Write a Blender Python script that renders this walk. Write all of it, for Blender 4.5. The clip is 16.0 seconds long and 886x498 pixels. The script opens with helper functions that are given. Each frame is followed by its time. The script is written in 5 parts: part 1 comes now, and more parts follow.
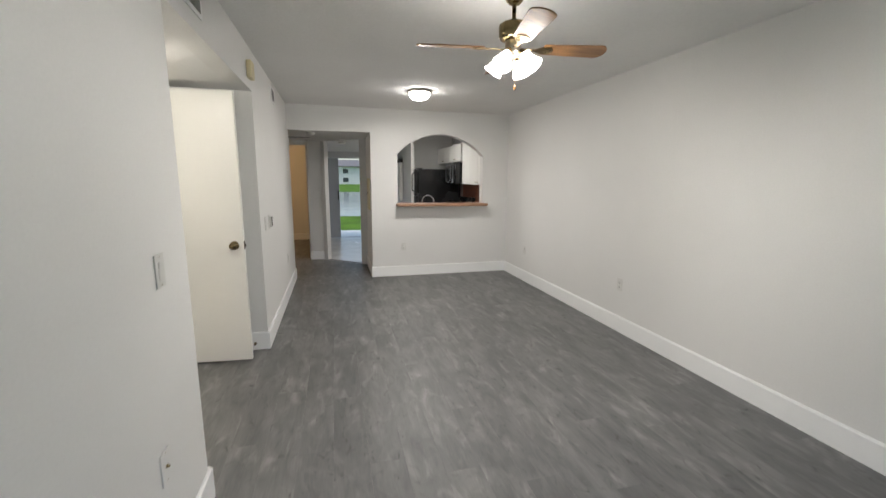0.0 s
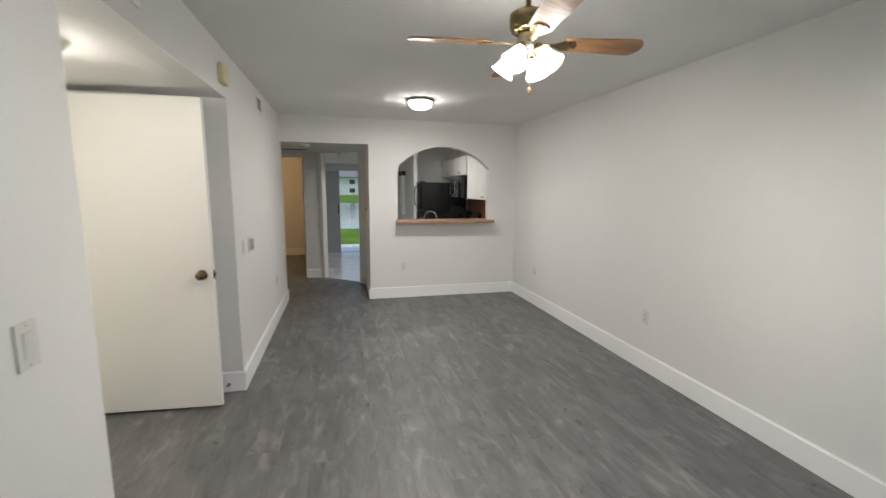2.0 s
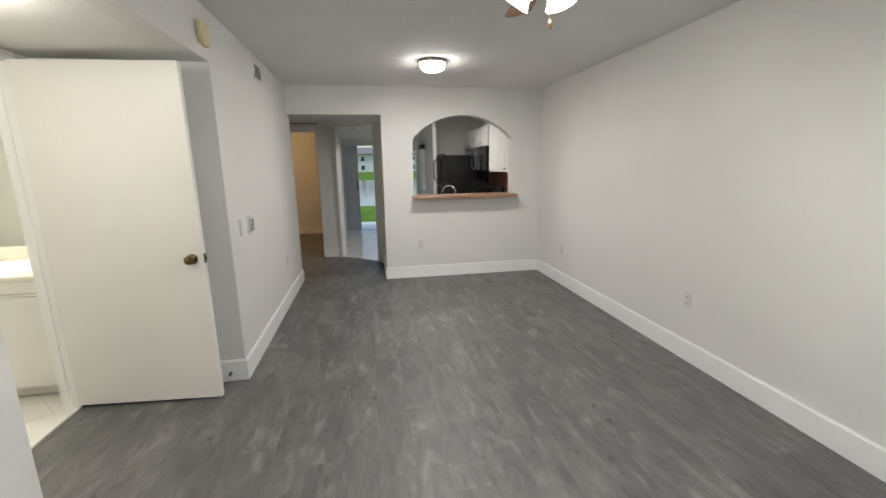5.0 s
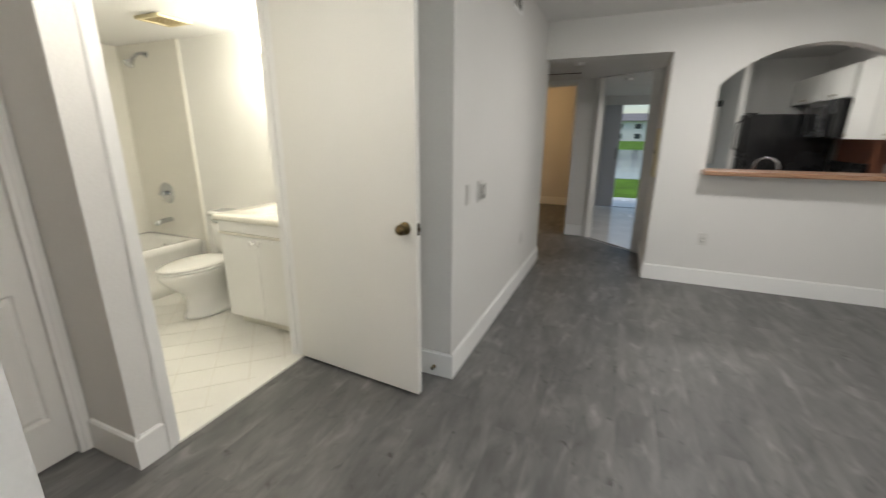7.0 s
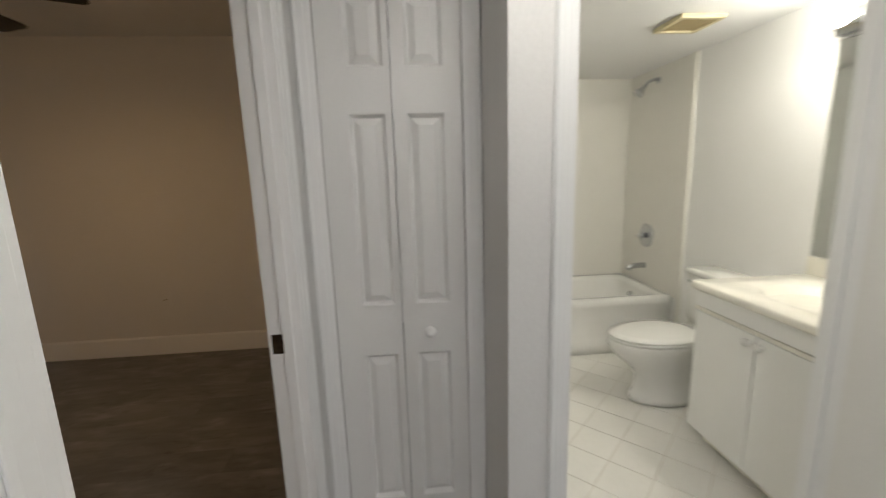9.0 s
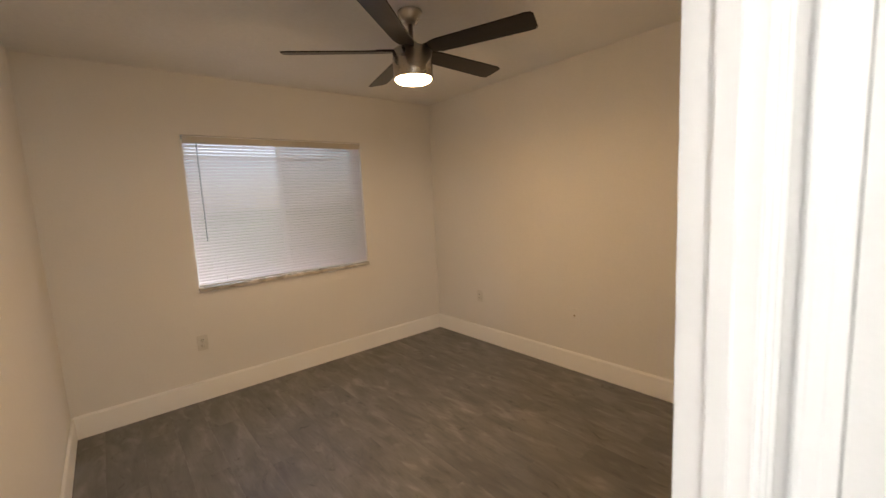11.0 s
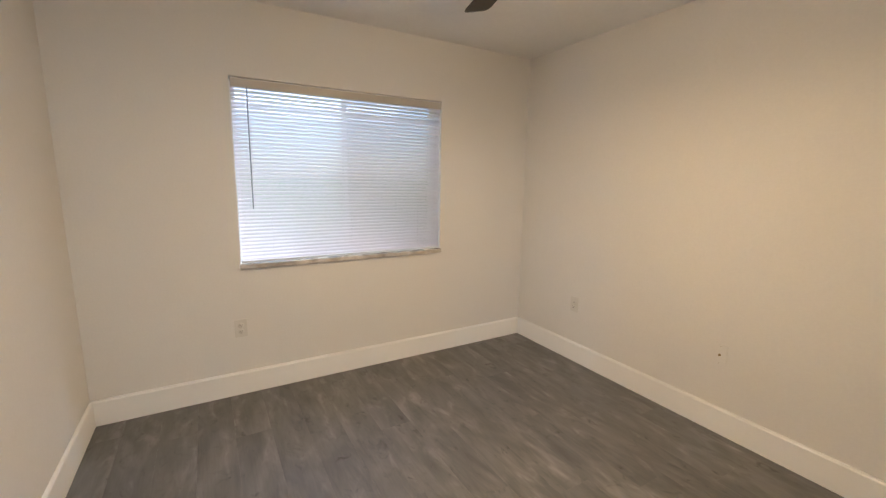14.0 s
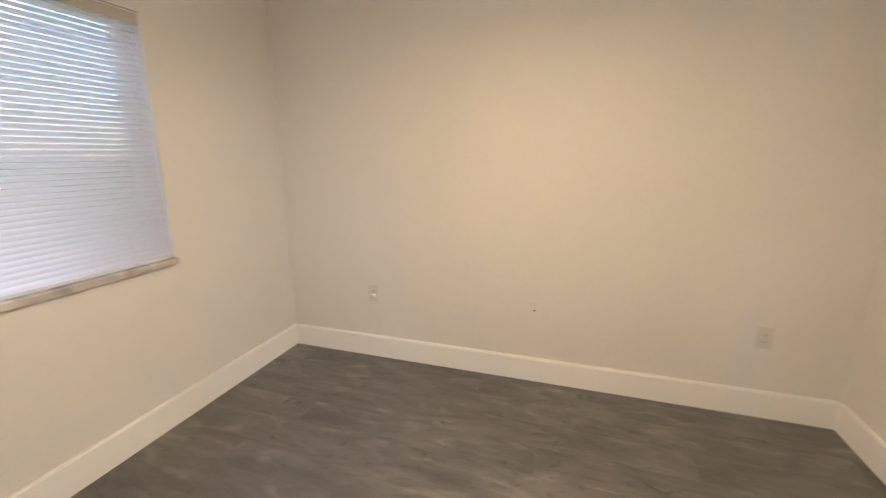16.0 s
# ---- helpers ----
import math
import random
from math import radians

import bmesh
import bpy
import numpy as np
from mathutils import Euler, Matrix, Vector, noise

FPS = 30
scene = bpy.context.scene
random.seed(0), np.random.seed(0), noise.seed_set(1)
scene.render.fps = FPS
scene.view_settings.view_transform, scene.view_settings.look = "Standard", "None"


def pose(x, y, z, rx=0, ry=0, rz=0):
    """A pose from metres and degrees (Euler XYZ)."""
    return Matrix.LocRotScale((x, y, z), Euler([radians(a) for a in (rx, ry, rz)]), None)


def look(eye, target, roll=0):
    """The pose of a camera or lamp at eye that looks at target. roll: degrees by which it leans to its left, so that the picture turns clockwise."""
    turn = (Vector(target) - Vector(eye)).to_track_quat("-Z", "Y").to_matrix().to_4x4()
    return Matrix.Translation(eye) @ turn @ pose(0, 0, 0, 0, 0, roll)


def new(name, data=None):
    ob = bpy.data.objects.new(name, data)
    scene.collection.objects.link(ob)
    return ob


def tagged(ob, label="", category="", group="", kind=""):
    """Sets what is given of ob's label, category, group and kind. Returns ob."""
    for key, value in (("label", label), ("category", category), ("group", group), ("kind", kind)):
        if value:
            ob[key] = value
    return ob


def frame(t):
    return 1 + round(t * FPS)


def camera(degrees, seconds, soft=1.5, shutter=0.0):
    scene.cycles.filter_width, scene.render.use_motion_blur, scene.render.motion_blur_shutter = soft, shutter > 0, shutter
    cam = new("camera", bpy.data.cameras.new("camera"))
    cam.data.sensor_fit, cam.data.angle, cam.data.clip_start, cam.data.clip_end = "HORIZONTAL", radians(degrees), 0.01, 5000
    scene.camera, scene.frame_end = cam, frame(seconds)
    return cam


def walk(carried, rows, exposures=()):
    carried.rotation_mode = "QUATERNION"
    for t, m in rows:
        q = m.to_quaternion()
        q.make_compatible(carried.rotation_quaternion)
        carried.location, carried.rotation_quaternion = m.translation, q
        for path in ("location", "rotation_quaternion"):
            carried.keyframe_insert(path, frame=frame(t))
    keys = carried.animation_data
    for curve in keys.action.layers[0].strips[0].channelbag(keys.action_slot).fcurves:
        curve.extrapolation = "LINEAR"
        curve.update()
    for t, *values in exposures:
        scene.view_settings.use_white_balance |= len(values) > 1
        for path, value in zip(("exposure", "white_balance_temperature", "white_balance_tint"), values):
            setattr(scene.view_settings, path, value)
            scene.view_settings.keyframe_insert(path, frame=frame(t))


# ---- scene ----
cam = camera(94.8, 16.0, soft=1.3, shutter=0.4)
PATH = [
    (0, (0.595, 0.232, 1.436), (1.098, 2.138, 1.1), 0.4),
    (0.5, (0.656, 0.373, 1.49), (1.162, 2.299, 1.294), 0.3),
    (1, (0.672, 0.495, 1.505), (1.15, 2.432, 1.363), 1.4),
    (1.5, (0.64, 0.573, 1.515), (1.045, 2.52, 1.305), 0.8),
    (2, (0.746, 0.654, 1.497), (1.222, 2.575, 1.211), 0.5),
    (2.5, (0.857, 0.69, 1.472), (1.507, 2.545, 1.099), 1.3),
    (3, (0.934, 0.733, 1.451), (1.639, 2.554, 1.02), 2.1),
    (5.5, (0.914, 1.092, 1.464), (1.009, 3.049, 1.065), -0.7),
    (6, (1.026, 1.312, 1.435), (0.845, 3.249, 0.97), 0.4),
    (6.5, (0.948, 1.578, 1.403), (0.579, 3.479, 0.903), 1.2),
    (7, (0.784, 1.849, 1.379), (0.026, 3.619, 0.837), 0.3),
    (7.5, (0.636, 2.101, 1.374), (-0.64, 3.552, 0.856), -0.2),
    (8, (0.45, 2.275, 1.366), (-1.189, 3.316, 0.884), -0.6),
    (8.5, (0.203, 2.363, 1.38), (-1.635, 3.047, 0.989), -0.0),
    (9, (0.025, 2.409, 1.385), (-1.934, 2.575, 1.019), -1.8),
    (9.5, (-0.149, 2.504, 1.402), (-2.015, 1.945, 0.947), -2.0),
    (10, (-0.29, 2.432, 1.401), (-1.91, 1.367, 0.912), -3.4),
    (12.5, (-0.734, 2.005, 1.518), (-1.743, 0.281, 1.436), -0.2),
    (13, (-0.783, 1.947, 1.471), (-1.771, 0.214, 1.332), -0.4),
    (13.5, (-0.825, 1.754, 1.435), (-1.821, 0.038, 1.189), 0.1),
    (14, (-0.851, 1.536, 1.409), (-1.841, -0.168, 1.071), 0.9),
    (14.5, (-0.925, 1.29, 1.398), (-1.956, -0.374, 0.988), 0.3),
    (15, (-0.993, 1.071, 1.387), (-2.199, -0.47, 0.976), 0.7),
    (15.5, (-0.99, 0.84, 1.394), (-2.555, -0.326, 0.958), -0.2),
    (16, (-0.965, 0.638, 1.367), (-2.818, 0.037, 0.912), -0.2),
]


# exposure and white balance follow the phone's own adjustment
EXPOSURES = [(0.0, 0.1, 6500, 11), (1.8, 0.04, 6500, 11), (3.0, 0.13, 6500, 10), (5.5, 0.0, 6500, 10), (6.0, -0.1, 6500, 10), (7.0, -0.12, 6500, 10), (8.0, -0.28, 6500, 10), (8.5, -0.55, 6450, 11), (9.0, -0.58, 6200, 12), (9.5, -0.08, 6250, 14), (10.0, 0.34, 6250, 16), (12.3, 1.5, 6000, 8), (13.0, 1.52, 5600, 8), (14.5, 1.57, 5250, 8), (15.5, 1.54, 5250, 8), (16.0, 1.78, 5200, 8)]
walk(cam, [(t, look(eye, target, roll)) for t, eye, target, roll in PATH], EXPOSURES)

# ---- world, sun, lamps ----
world = bpy.data.worlds.new("sky")
scene.world = world
world.use_nodes = True
wn = world.node_tree.nodes
sky = wn.new("ShaderNodeTexSky")
sky.sky_type = 'NISHITA'
sky.sun_disc = False
sky.sun_elevation = radians(46)
sky.sun_rotation = radians(253)
sky.air_density = 1.0
sky.dust_density = 1.0
wn["Background"].inputs["Strength"].default_value = 0.15
world.node_tree.links.new(sky.outputs[0], wn["Background"].inputs["Color"])
sun = new("sun", bpy.data.lights.new("sun", 'SUN'))
sun.data.energy, sun.data.angle, sun.data.color = 2.8, radians(14), (1.0, 0.95, 0.88)
sun.matrix_world = look((0, 0, 40), (40, 12, 40 - 42 * math.tan(radians(46))))


def bulb(name, at, watts, colour, radius=0.03):
    lamp = new(name, bpy.data.lights.new(name, 'POINT'))
    lamp.data.energy, lamp.data.color, lamp.data.shadow_soft_size = watts, colour, radius
    lamp.location = at
    return lamp


def down_lamp(name, at, watts, colour, size):
    lamp = new(name, bpy.data.lights.new(name, 'AREA'))
    lamp.data.shape, lamp.data.size, lamp.data.energy, lamp.data.color = 'DISK', size, watts, colour
    lamp.location = at
    return lamp


LIVING_WHITE = (1.0, 0.965, 0.91)
BATH_WHITE = (1.0, 0.945, 0.79)
RECESS_WARM = (1.0, 0.945, 0.83)
BED_WARM = (1.0, 0.615, 0.275)
FAN_AT = (1.535, 2.37)
DOME_AT = (1.555, 4.95)
RECESS_AT = (-0.51, 2.75)
BEDFAN_AT = (-1.878, 0.397)
CEIL = 2.415
LOW = 2.10
for k in range(4):
    a = radians(40 + 90 * k)
    bulb("fan_bulb", (FAN_AT[0] + 0.088 * math.cos(a), FAN_AT[1] + 0.088 * math.sin(a), 2.045), 34, LIVING_WHITE, 0.022)
down_lamp("dome_bulb", (*DOME_AT, CEIL - 0.102), 19, LIVING_WHITE, 0.17)
bulb("recess_bulb", (RECESS_AT[0], RECESS_AT[1], LOW - 0.13), 3.2, RECESS_WARM, 0.05)
for k in range(3):
    bulb("vanity_bulb", (-1.24 - 0.19 * k, 4.105, 1.955), 8.0, BATH_WHITE, 0.03)
down_lamp("bedroom_fan_bulb", (*BEDFAN_AT, 2.047), 5.5, BED_WARM, 0.17)
bulb("bedroom_fan_glow", (*BEDFAN_AT, 2.025), 3.8, BED_WARM, 0.02)
day = new("daylight_opening", bpy.data.lights.new("daylight_opening", 'AREA'))
day.data.shape, day.data.size, day.data.size_y, day.data.energy, day.data.color = 'RECTANGLE', 1.9, 1.95, 7, (0.72, 0.82, 1.0)
day.matrix_world = look((1.55, -1.30, 1.02), (1.55, 3.0, 1.02))
sky_lamp = new("bedroom_window_daylight", bpy.data.lights.new("bedroom_window_daylight", 'AREA'))
sky_lamp.data.shape, sky_lamp.data.size, sky_lamp.data.size_y, sky_lamp.data.energy, sky_lamp.data.color = 'RECTANGLE', 1.5, 0.7, 2.9, (0.9, 0.90, 1.0)
sky_lamp.matrix_world = look((-1.73, -2.014, 2.15), (-1.73, -1.264, 1.35))
down_lamp("kitchen_tube", (1.95, 7.45, CEIL - 0.092), 13, LIVING_WHITE, 0.3)
bulb("far_bedroom_bulb", (-1.3, 9.2, 2.0), 16, BED_WARM, 0.1)


# ---- materials ----
def material(name, colour, rough=0.5, metal=0.0, spec=0.5, coat=0.0):
    m = bpy.data.materials.new(name)
    m.use_nodes = True
    b = m.node_tree.nodes["Principled BSDF"]
    b.inputs["Base Color"].default_value = (*colour, 1)
    b.inputs["Roughness"].default_value = rough
    b.inputs["Metallic"].default_value = metal
    b.inputs["Specular IOR Level"].default_value = spec
    b.inputs["Coat Weight"].default_value = coat
    return m


def node(m, kind, **values):
    n = m.node_tree.nodes.new(kind)
    for key, value in values.items():
        n.inputs[key].default_value = value
    return n


def link(m, a, b):
    m.node_tree.links.new(a, b)


def place(m, scale=(1, 1, 1), turn=(0, 0, 0)):
    g = node(m, "ShaderNodeNewGeometry")
    p = node(m, "ShaderNodeMapping", Scale=scale, Rotation=turn)
    link(m, g.outputs["Position"], p.inputs["Vector"])
    return p.outputs[0]


def ramp(m, source, stops):
    r = node(m, "ShaderNodeValToRGB")
    e = r.color_ramp.elements
    while len(e) < len(stops):
        e.new(0.5)
    for el, (at, c) in zip(e, stops):
        el.position, el.color = at, (*c, 1)
    link(m, source, r.inputs[0])
    return r.outputs[0]


def grained(name, colour, rough=0.5, spread=0.06, coarse=1.3, fine=60.0, bump=0.1, metal=0.0, spec=0.5, stretch=(1, 1, 1), rough_spread=0.08, coat=0.0):
    """A surface whose tone varies at two scales, with fine relief."""
    m = material(name, colour, rough, metal, spec, coat)
    b = m.node_tree.nodes["Principled BSDF"]
    big = node(m, "ShaderNodeTexNoise", Scale=coarse, Detail=4.0)
    link(m, place(m), big.inputs["Vector"])
    small = node(m, "ShaderNodeTexNoise", Scale=fine, Detail=3.0)
    link(m, place(m, stretch), small.inputs["Vector"])
    mix = node(m, "ShaderNodeMath")
    mix.operation = 'ADD'
    half = node(m, "ShaderNodeMath")
    half.operation, half.inputs[1].default_value = 'MULTIPLY', 0.6
    link(m, small.outputs["Fac"], half.inputs[0])
    link(m, big.outputs["Fac"], mix.inputs[0])
    link(m, half.outputs[0], mix.inputs[1])
    lo = tuple(max(0, c * (1 - spread)) for c in colour)
    hi = tuple(min(1, c * (1 + spread)) for c in colour)
    link(m, ramp(m, mix.outputs[0], [(0.45, lo), (1.0, hi)]), b.inputs["Base Color"])
    rr = node(m, "ShaderNodeMapRange")
    rr.inputs["From Min"].default_value, rr.inputs["From Max"].default_value = 0.3, 0.7
    rr.inputs["To Min"].default_value, rr.inputs["To Max"].default_value = max(0.02, rough - rough_spread), min(1, rough + rough_spread)
    link(m, big.outputs["Fac"], rr.inputs["Value"])
    link(m, rr.outputs[0], b.inputs["Roughness"])
    if bump:
        bp = node(m, "ShaderNodeBump", Strength=bump, Distance=0.004)
        link(m, small.outputs["Fac"], bp.inputs["Height"])
        link(m, bp.outputs[0], b.inputs["Normal"])
    return m


def glowing(name, colour, strength):
    m = material(name, (0.9, 0.9, 0.88), 0.3)
    b = m.node_tree.nodes["Principled BSDF"]
    b.inputs["Emission Color"].default_value = (*colour, 1)
    b.inputs["Emission Strength"].default_value = strength
    return m


def plank_material(name):
    """Grey oak-look vinyl: long streaks, cathedral figure, paler worn patches, small knots; each board differs."""
    m = material(name, (0.2, 0.2, 0.2), 0.42, 0, 0.38)
    b = m.node_tree.nodes["Principled BSDF"]
    info = node(m, "ShaderNodeObjectInfo")
    g = node(m, "ShaderNodeNewGeometry")
    shift = node(m, "ShaderNodeCombineXYZ")
    far = node(m, "ShaderNodeMath")
    far.operation, far.inputs[1].default_value = 'MULTIPLY', 37.0
    link(m, info.outputs["Random"], far.inputs[0])
    link(m, far.outputs[0], shift.inputs[0])
    link(m, far.outputs[0], shift.inputs[1])
    add = node(m, "ShaderNodeVectorMath")
    link(m, g.outputs["Position"], add.inputs[0])
    link(m, shift.outputs[0], add.inputs[1])

    def field(scale, detail, sx, sy, distort=0.0):
        mp = node(m, "ShaderNodeMapping", Scale=(sx, sy, 1))
        link(m, add.outputs[0], mp.inputs["Vector"])
        n = node(m, "ShaderNodeTexNoise", Scale=scale, Detail=detail, Distortion=distort)
        link(m, mp.outputs[0], n.inputs["Vector"])
        return n.outputs["Fac"]
    broad = field(1.0, 3.0, 5.0, 1.7, 1.2)
    streak = field(1.0, 4.0, 15.0, 3.0, 1.2)
    fine = field(1.0, 3.0, 120.0, 9.0)
    worn = field(1.0, 3.5, 10.0, 3.6, 0.9)
    fleck = field(1.0, 4.0, 16.0, 9.0, 1.4)
    base = ramp(m, broad, [(0.32, (0.112, 0.112, 0.113)), (0.50, (0.140, 0.139, 0.139)), (0.68, (0.178, 0.176, 0.174))])
    dark = ramp(m, streak, [(0.32, (0.86, 0.86, 0.86)), (0.50, (1, 1, 1)), (0.72, (1.08, 1.08, 1.075))])
    hair = ramp(m, fine, [(0.3, (0.94, 0.94, 0.94)), (0.6, (1.03, 1.03, 1.03))])
    pale = ramp(m, worn, [(0.52, (1, 1, 1)), (0.62, (1.20, 1.195, 1.185)), (0.72, (1.55, 1.54, 1.52))])
    knots = ramp(m, fleck, [(0.24, (0.50, 0.49, 0.48)), (0.33, (0.86, 0.86, 0.86)), (0.42, (1.0, 1.0, 1.0))])
    out = base
    for layer in (dark, hair, pale, knots):
        mul = node(m, "ShaderNodeMix")
        mul.data_type, mul.blend_type = 'RGBA', 'MULTIPLY'
        mul.inputs["Factor"].default_value = 1.0
        link(m, out, mul.inputs["A"])
        link(m, layer, mul.inputs["B"])
        out = mul.outputs["Result"]
    tone = node(m, "ShaderNodeMapRange")
    tone.inputs["To Min"].default_value, tone.inputs["To Max"].default_value = 0.975, 1.025
    link(m, info.outputs["Random"], tone.inputs["Value"])
    hsv = node(m, "ShaderNodeHueSaturation")
    link(m, tone.outputs[0], hsv.inputs["Value"])
    link(m, out, hsv.inputs["Color"])
    link(m, hsv.outputs[0], b.inputs["Base Color"])
    rr = node(m, "ShaderNodeMapRange")
    rr.inputs["To Min"].default_value, rr.inputs["To Max"].default_value = 0.37, 0.51
    link(m, worn, rr.inputs["Value"])
    link(m, rr.outputs[0], b.inputs["Roughness"])
    bp = node(m, "ShaderNodeBump", Strength=0.12, Distance=0.002)
    link(m, streak, bp.inputs["Height"])
    link(m, bp.outputs[0], b.inputs["Normal"])
    return m


def wood_material(name, dark, pale, rough, along):
    m = material(name, pale, rough)
    b = m.node_tree.nodes["Principled BSDF"]
    tc = node(m, "ShaderNodeTexCoord")
    mp = node(m, "ShaderNodeMapping", Scale=tuple(4.0 if k == along else 40.0 for k in range(3)))
    link(m, tc.outputs["Object"], mp.inputs["Vector"])
    n = node(m, "ShaderNodeTexNoise", Scale=1.0, Detail=6.0, Distortion=1.2)
    link(m, mp.outputs[0], n.inputs["Vector"])
    link(m, ramp(m, n.outputs["Fac"], [(0.32, dark), (0.62, pale)]), b.inputs["Base Color"])
    return m


M_WALL = grained("wall_paint", (0.75, 0.741, 0.723), 0.60, 0.035, 0.9, 95.0, 0.15, spec=0.35, rough_spread=0.04)
M_CEIL = grained("ceiling_paint", (0.78, 0.775, 0.76), 0.8, 0.04, 1.6, 45.0, 0.45, spec=0.2)
M_BATHCEIL = grained("bathroom_ceiling_paint", (0.86, 0.855, 0.84), 0.7, 0.02, 1.6, 60.0, 0.2, spec=0.2)
M_BATHWALL = grained("bathroom_enamel", (0.88, 0.875, 0.85), 0.4, 0.02, 1.0, 140.0, 0.08)
M_TRIM = grained("trim_enamel", (0.90, 0.90, 0.89), 0.42, 0.015, 2.0, 90.0, 0.0, rough_spread=0.02)
M_CREAMDOOR = grained("cream_door_paint", (0.86, 0.85, 0.815), 0.40, 0.025, 1.5, 120.0, 0.06)
M_DOOR = grained("door_paint", (0.82, 0.815, 0.80), 0.42, 0.025, 1.5, 120.0, 0.06)
M_PLANK = plank_material("grey_vinyl_plank")
M_JOINT = grained("subfloor", (0.07, 0.07, 0.07), 0.8)
M_TILE = grained("cream_floor_tile", (0.87, 0.855, 0.80), 0.34, 0.03, 3.0, 40.0, 0.0, rough_spread=0.03)
M_FOYERTILE = grained("grey_white_tile", (0.74, 0.74, 0.74), 0.22, 0.05, 2.0, 30.0, 0.02)
M_BATHGROUT = grained("cream_grout", (0.74, 0.71, 0.63), 0.85, 0.06, 5.0, 80.0, 0.1)
M_GROUT = grained("grout", (0.55, 0.52, 0.45), 0.85, 0.1, 5.0, 80.0, 0.2)
M_SURROUND = grained("tub_surround", (0.82, 0.80, 0.735), 0.35, 0.015, 1.0, 30.0, 0.0, rough_spread=0.02)
M_PORCELAIN = grained("porcelain", (0.84, 0.83, 0.79), 0.10, 0.015, 2.0, 20.0, 0.0, coat=0.3, rough_spread=0.03)
M_MARBLE = grained("cultured_marble", (0.85, 0.82, 0.73), 0.2, 0.05, 5.0, 25.0, 0.0)
M_CABINET = grained("white_laminate", (0.86, 0.855, 0.82), 0.38, 0.02, 2.0, 100.0, 0.02)
M_CHROME = grained("chrome", (0.50, 0.51, 0.53), 0.12, 0.03, 8.0, 60.0, 0.0, metal=1.0, rough_spread=0.04)
M_BRASS = grained("antique_brass", (0.25, 0.19, 0.095), 0.26, 0.15, 14.0, 90.0, 0.02, metal=1.0)
M_KNOB = grained("dark_brass", (0.15, 0.11, 0.055), 0.25, 0.2, 20.0, 90.0, 0.0, metal=1.0)
M_NICKEL = grained("brushed_nickel", (0.52, 0.48, 0.42), 0.30, 0.06, 6.0, 200.0, 0.03, metal=1.0, stretch=(1, 1, 0.05))
M_OAKBLADE = wood_material("oak_blade", (0.20, 0.085, 0.025), (0.40, 0.20, 0.075), 0.38, 0)
M_DARKBLADE = wood_material("espresso_blade", (0.006, 0.0045, 0.004), (0.011, 0.0085, 0.007), 0.3, 0)
M_DARKBLADE.node_tree.nodes["Principled BSDF"].inputs["Specular IOR Level"].default_value = 0.25
M_SHELF = wood_material("oak_shelf", (0.22, 0.11, 0.06), (0.40, 0.23, 0.14), 0.4, 0)
M_BLACK = grained("black_enamel", (0.012, 0.012, 0.013), 0.25, 0.2, 3.0, 120.0, 0.04)
M_STEEL = grained("stainless", (0.45, 0.45, 0.46), 0.28, 0.04, 4.0, 150.0, 0.02, metal=1.0)
M_BLACKGLASS = grained("black_glass", (0.01, 0.01, 0.011), 0.08, 0.1, 3.0, 50.0, 0.0)
M_SPLASH = grained("red_brown_backsplash", (0.22, 0.085, 0.05), 0.35, 0.25, 6.0, 40.0, 0.1)
M_WORKTOP = grained("dark_worktop", (0.10, 0.085, 0.075), 0.3, 0.3, 20.0, 120.0, 0.02)
M_PLASTIC = grained("white_plastic", (0.67, 0.66, 0.63), 0.35, 0.02, 4.0, 60.0, 0.0)
M_IVORY = grained("aged_ivory_plastic", (0.66, 0.58, 0.36), 0.45, 0.06, 8.0, 70.0, 0.02)
M_TAN = grained("browned_plastic", (0.46, 0.37, 0.20), 0.55, 0.08, 9.0, 70.0, 0.02)
M_DARK = grained("dark_recess", (0.02, 0.02, 0.02), 0.6, 0.2, 5.0, 60.0, 0.0)
M_RUST = grained("dark_bronze", (0.05, 0.035, 0.022), 0.4, 0.4, 20.0, 90.0, 0.05, metal=0.8)
M_GREYDOOR = grained("blue_grey_paint", (0.42, 0.44, 0.48), 0.45, 0.04, 2.0, 60.0, 0.03)
M_GRASS = grained("lawn_grass", (0.085, 0.17, 0.022), 0.9, 0.5, 0.8, 14.0, 0.5, spec=0.1)
M_STUCCO = grained("white_stucco", (0.74, 0.74, 0.76), 0.85, 0.05, 0.6, 8.0, 0.3)
M_ROOF = grained("grey_roof", (0.20, 0.195, 0.20), 0.7, 0.2, 0.5, 4.0, 0.2)
M_WINGLASS = grained("dim_window_glass", (0.05, 0.06, 0.075), 0.1, 0.2, 1.0, 3.0, 0.0)
M_SLAT = grained("white_vinyl_slat", (0.62, 0.61, 0.62), 0.4, 0.02, 3.0, 50.0, 0.0)
M_SILL = grained("grey_marble_sill", (0.50, 0.48, 0.45), 0.25, 0.4, 9.0, 22.0, 0.0, stretch=(0.5, 2, 2))
M_SHADE_LIT = glowing("lit_frosted_glass", LIVING_WHITE, 24.0)
M_DOME_LIT = glowing("lit_opal_dome", LIVING_WHITE, 42.0)
M_TUBE_LIT = glowing("lit_kitchen_diffuser", LIVING_WHITE, 5.0)
M_RECESS_LIT = glowing("lit_recess_dome", RECESS_WARM, 30.0)
M_GLOBE_LIT = glowing("lit_globe_bulb", BATH_WHITE, 25.0)
M_DISC_LIT = glowing("lit_led_disc", BED_WARM, 36.0)
M_MIRROR = material("mirror_silver", (0.86, 0.88, 0.86), 0.02, 1.0)
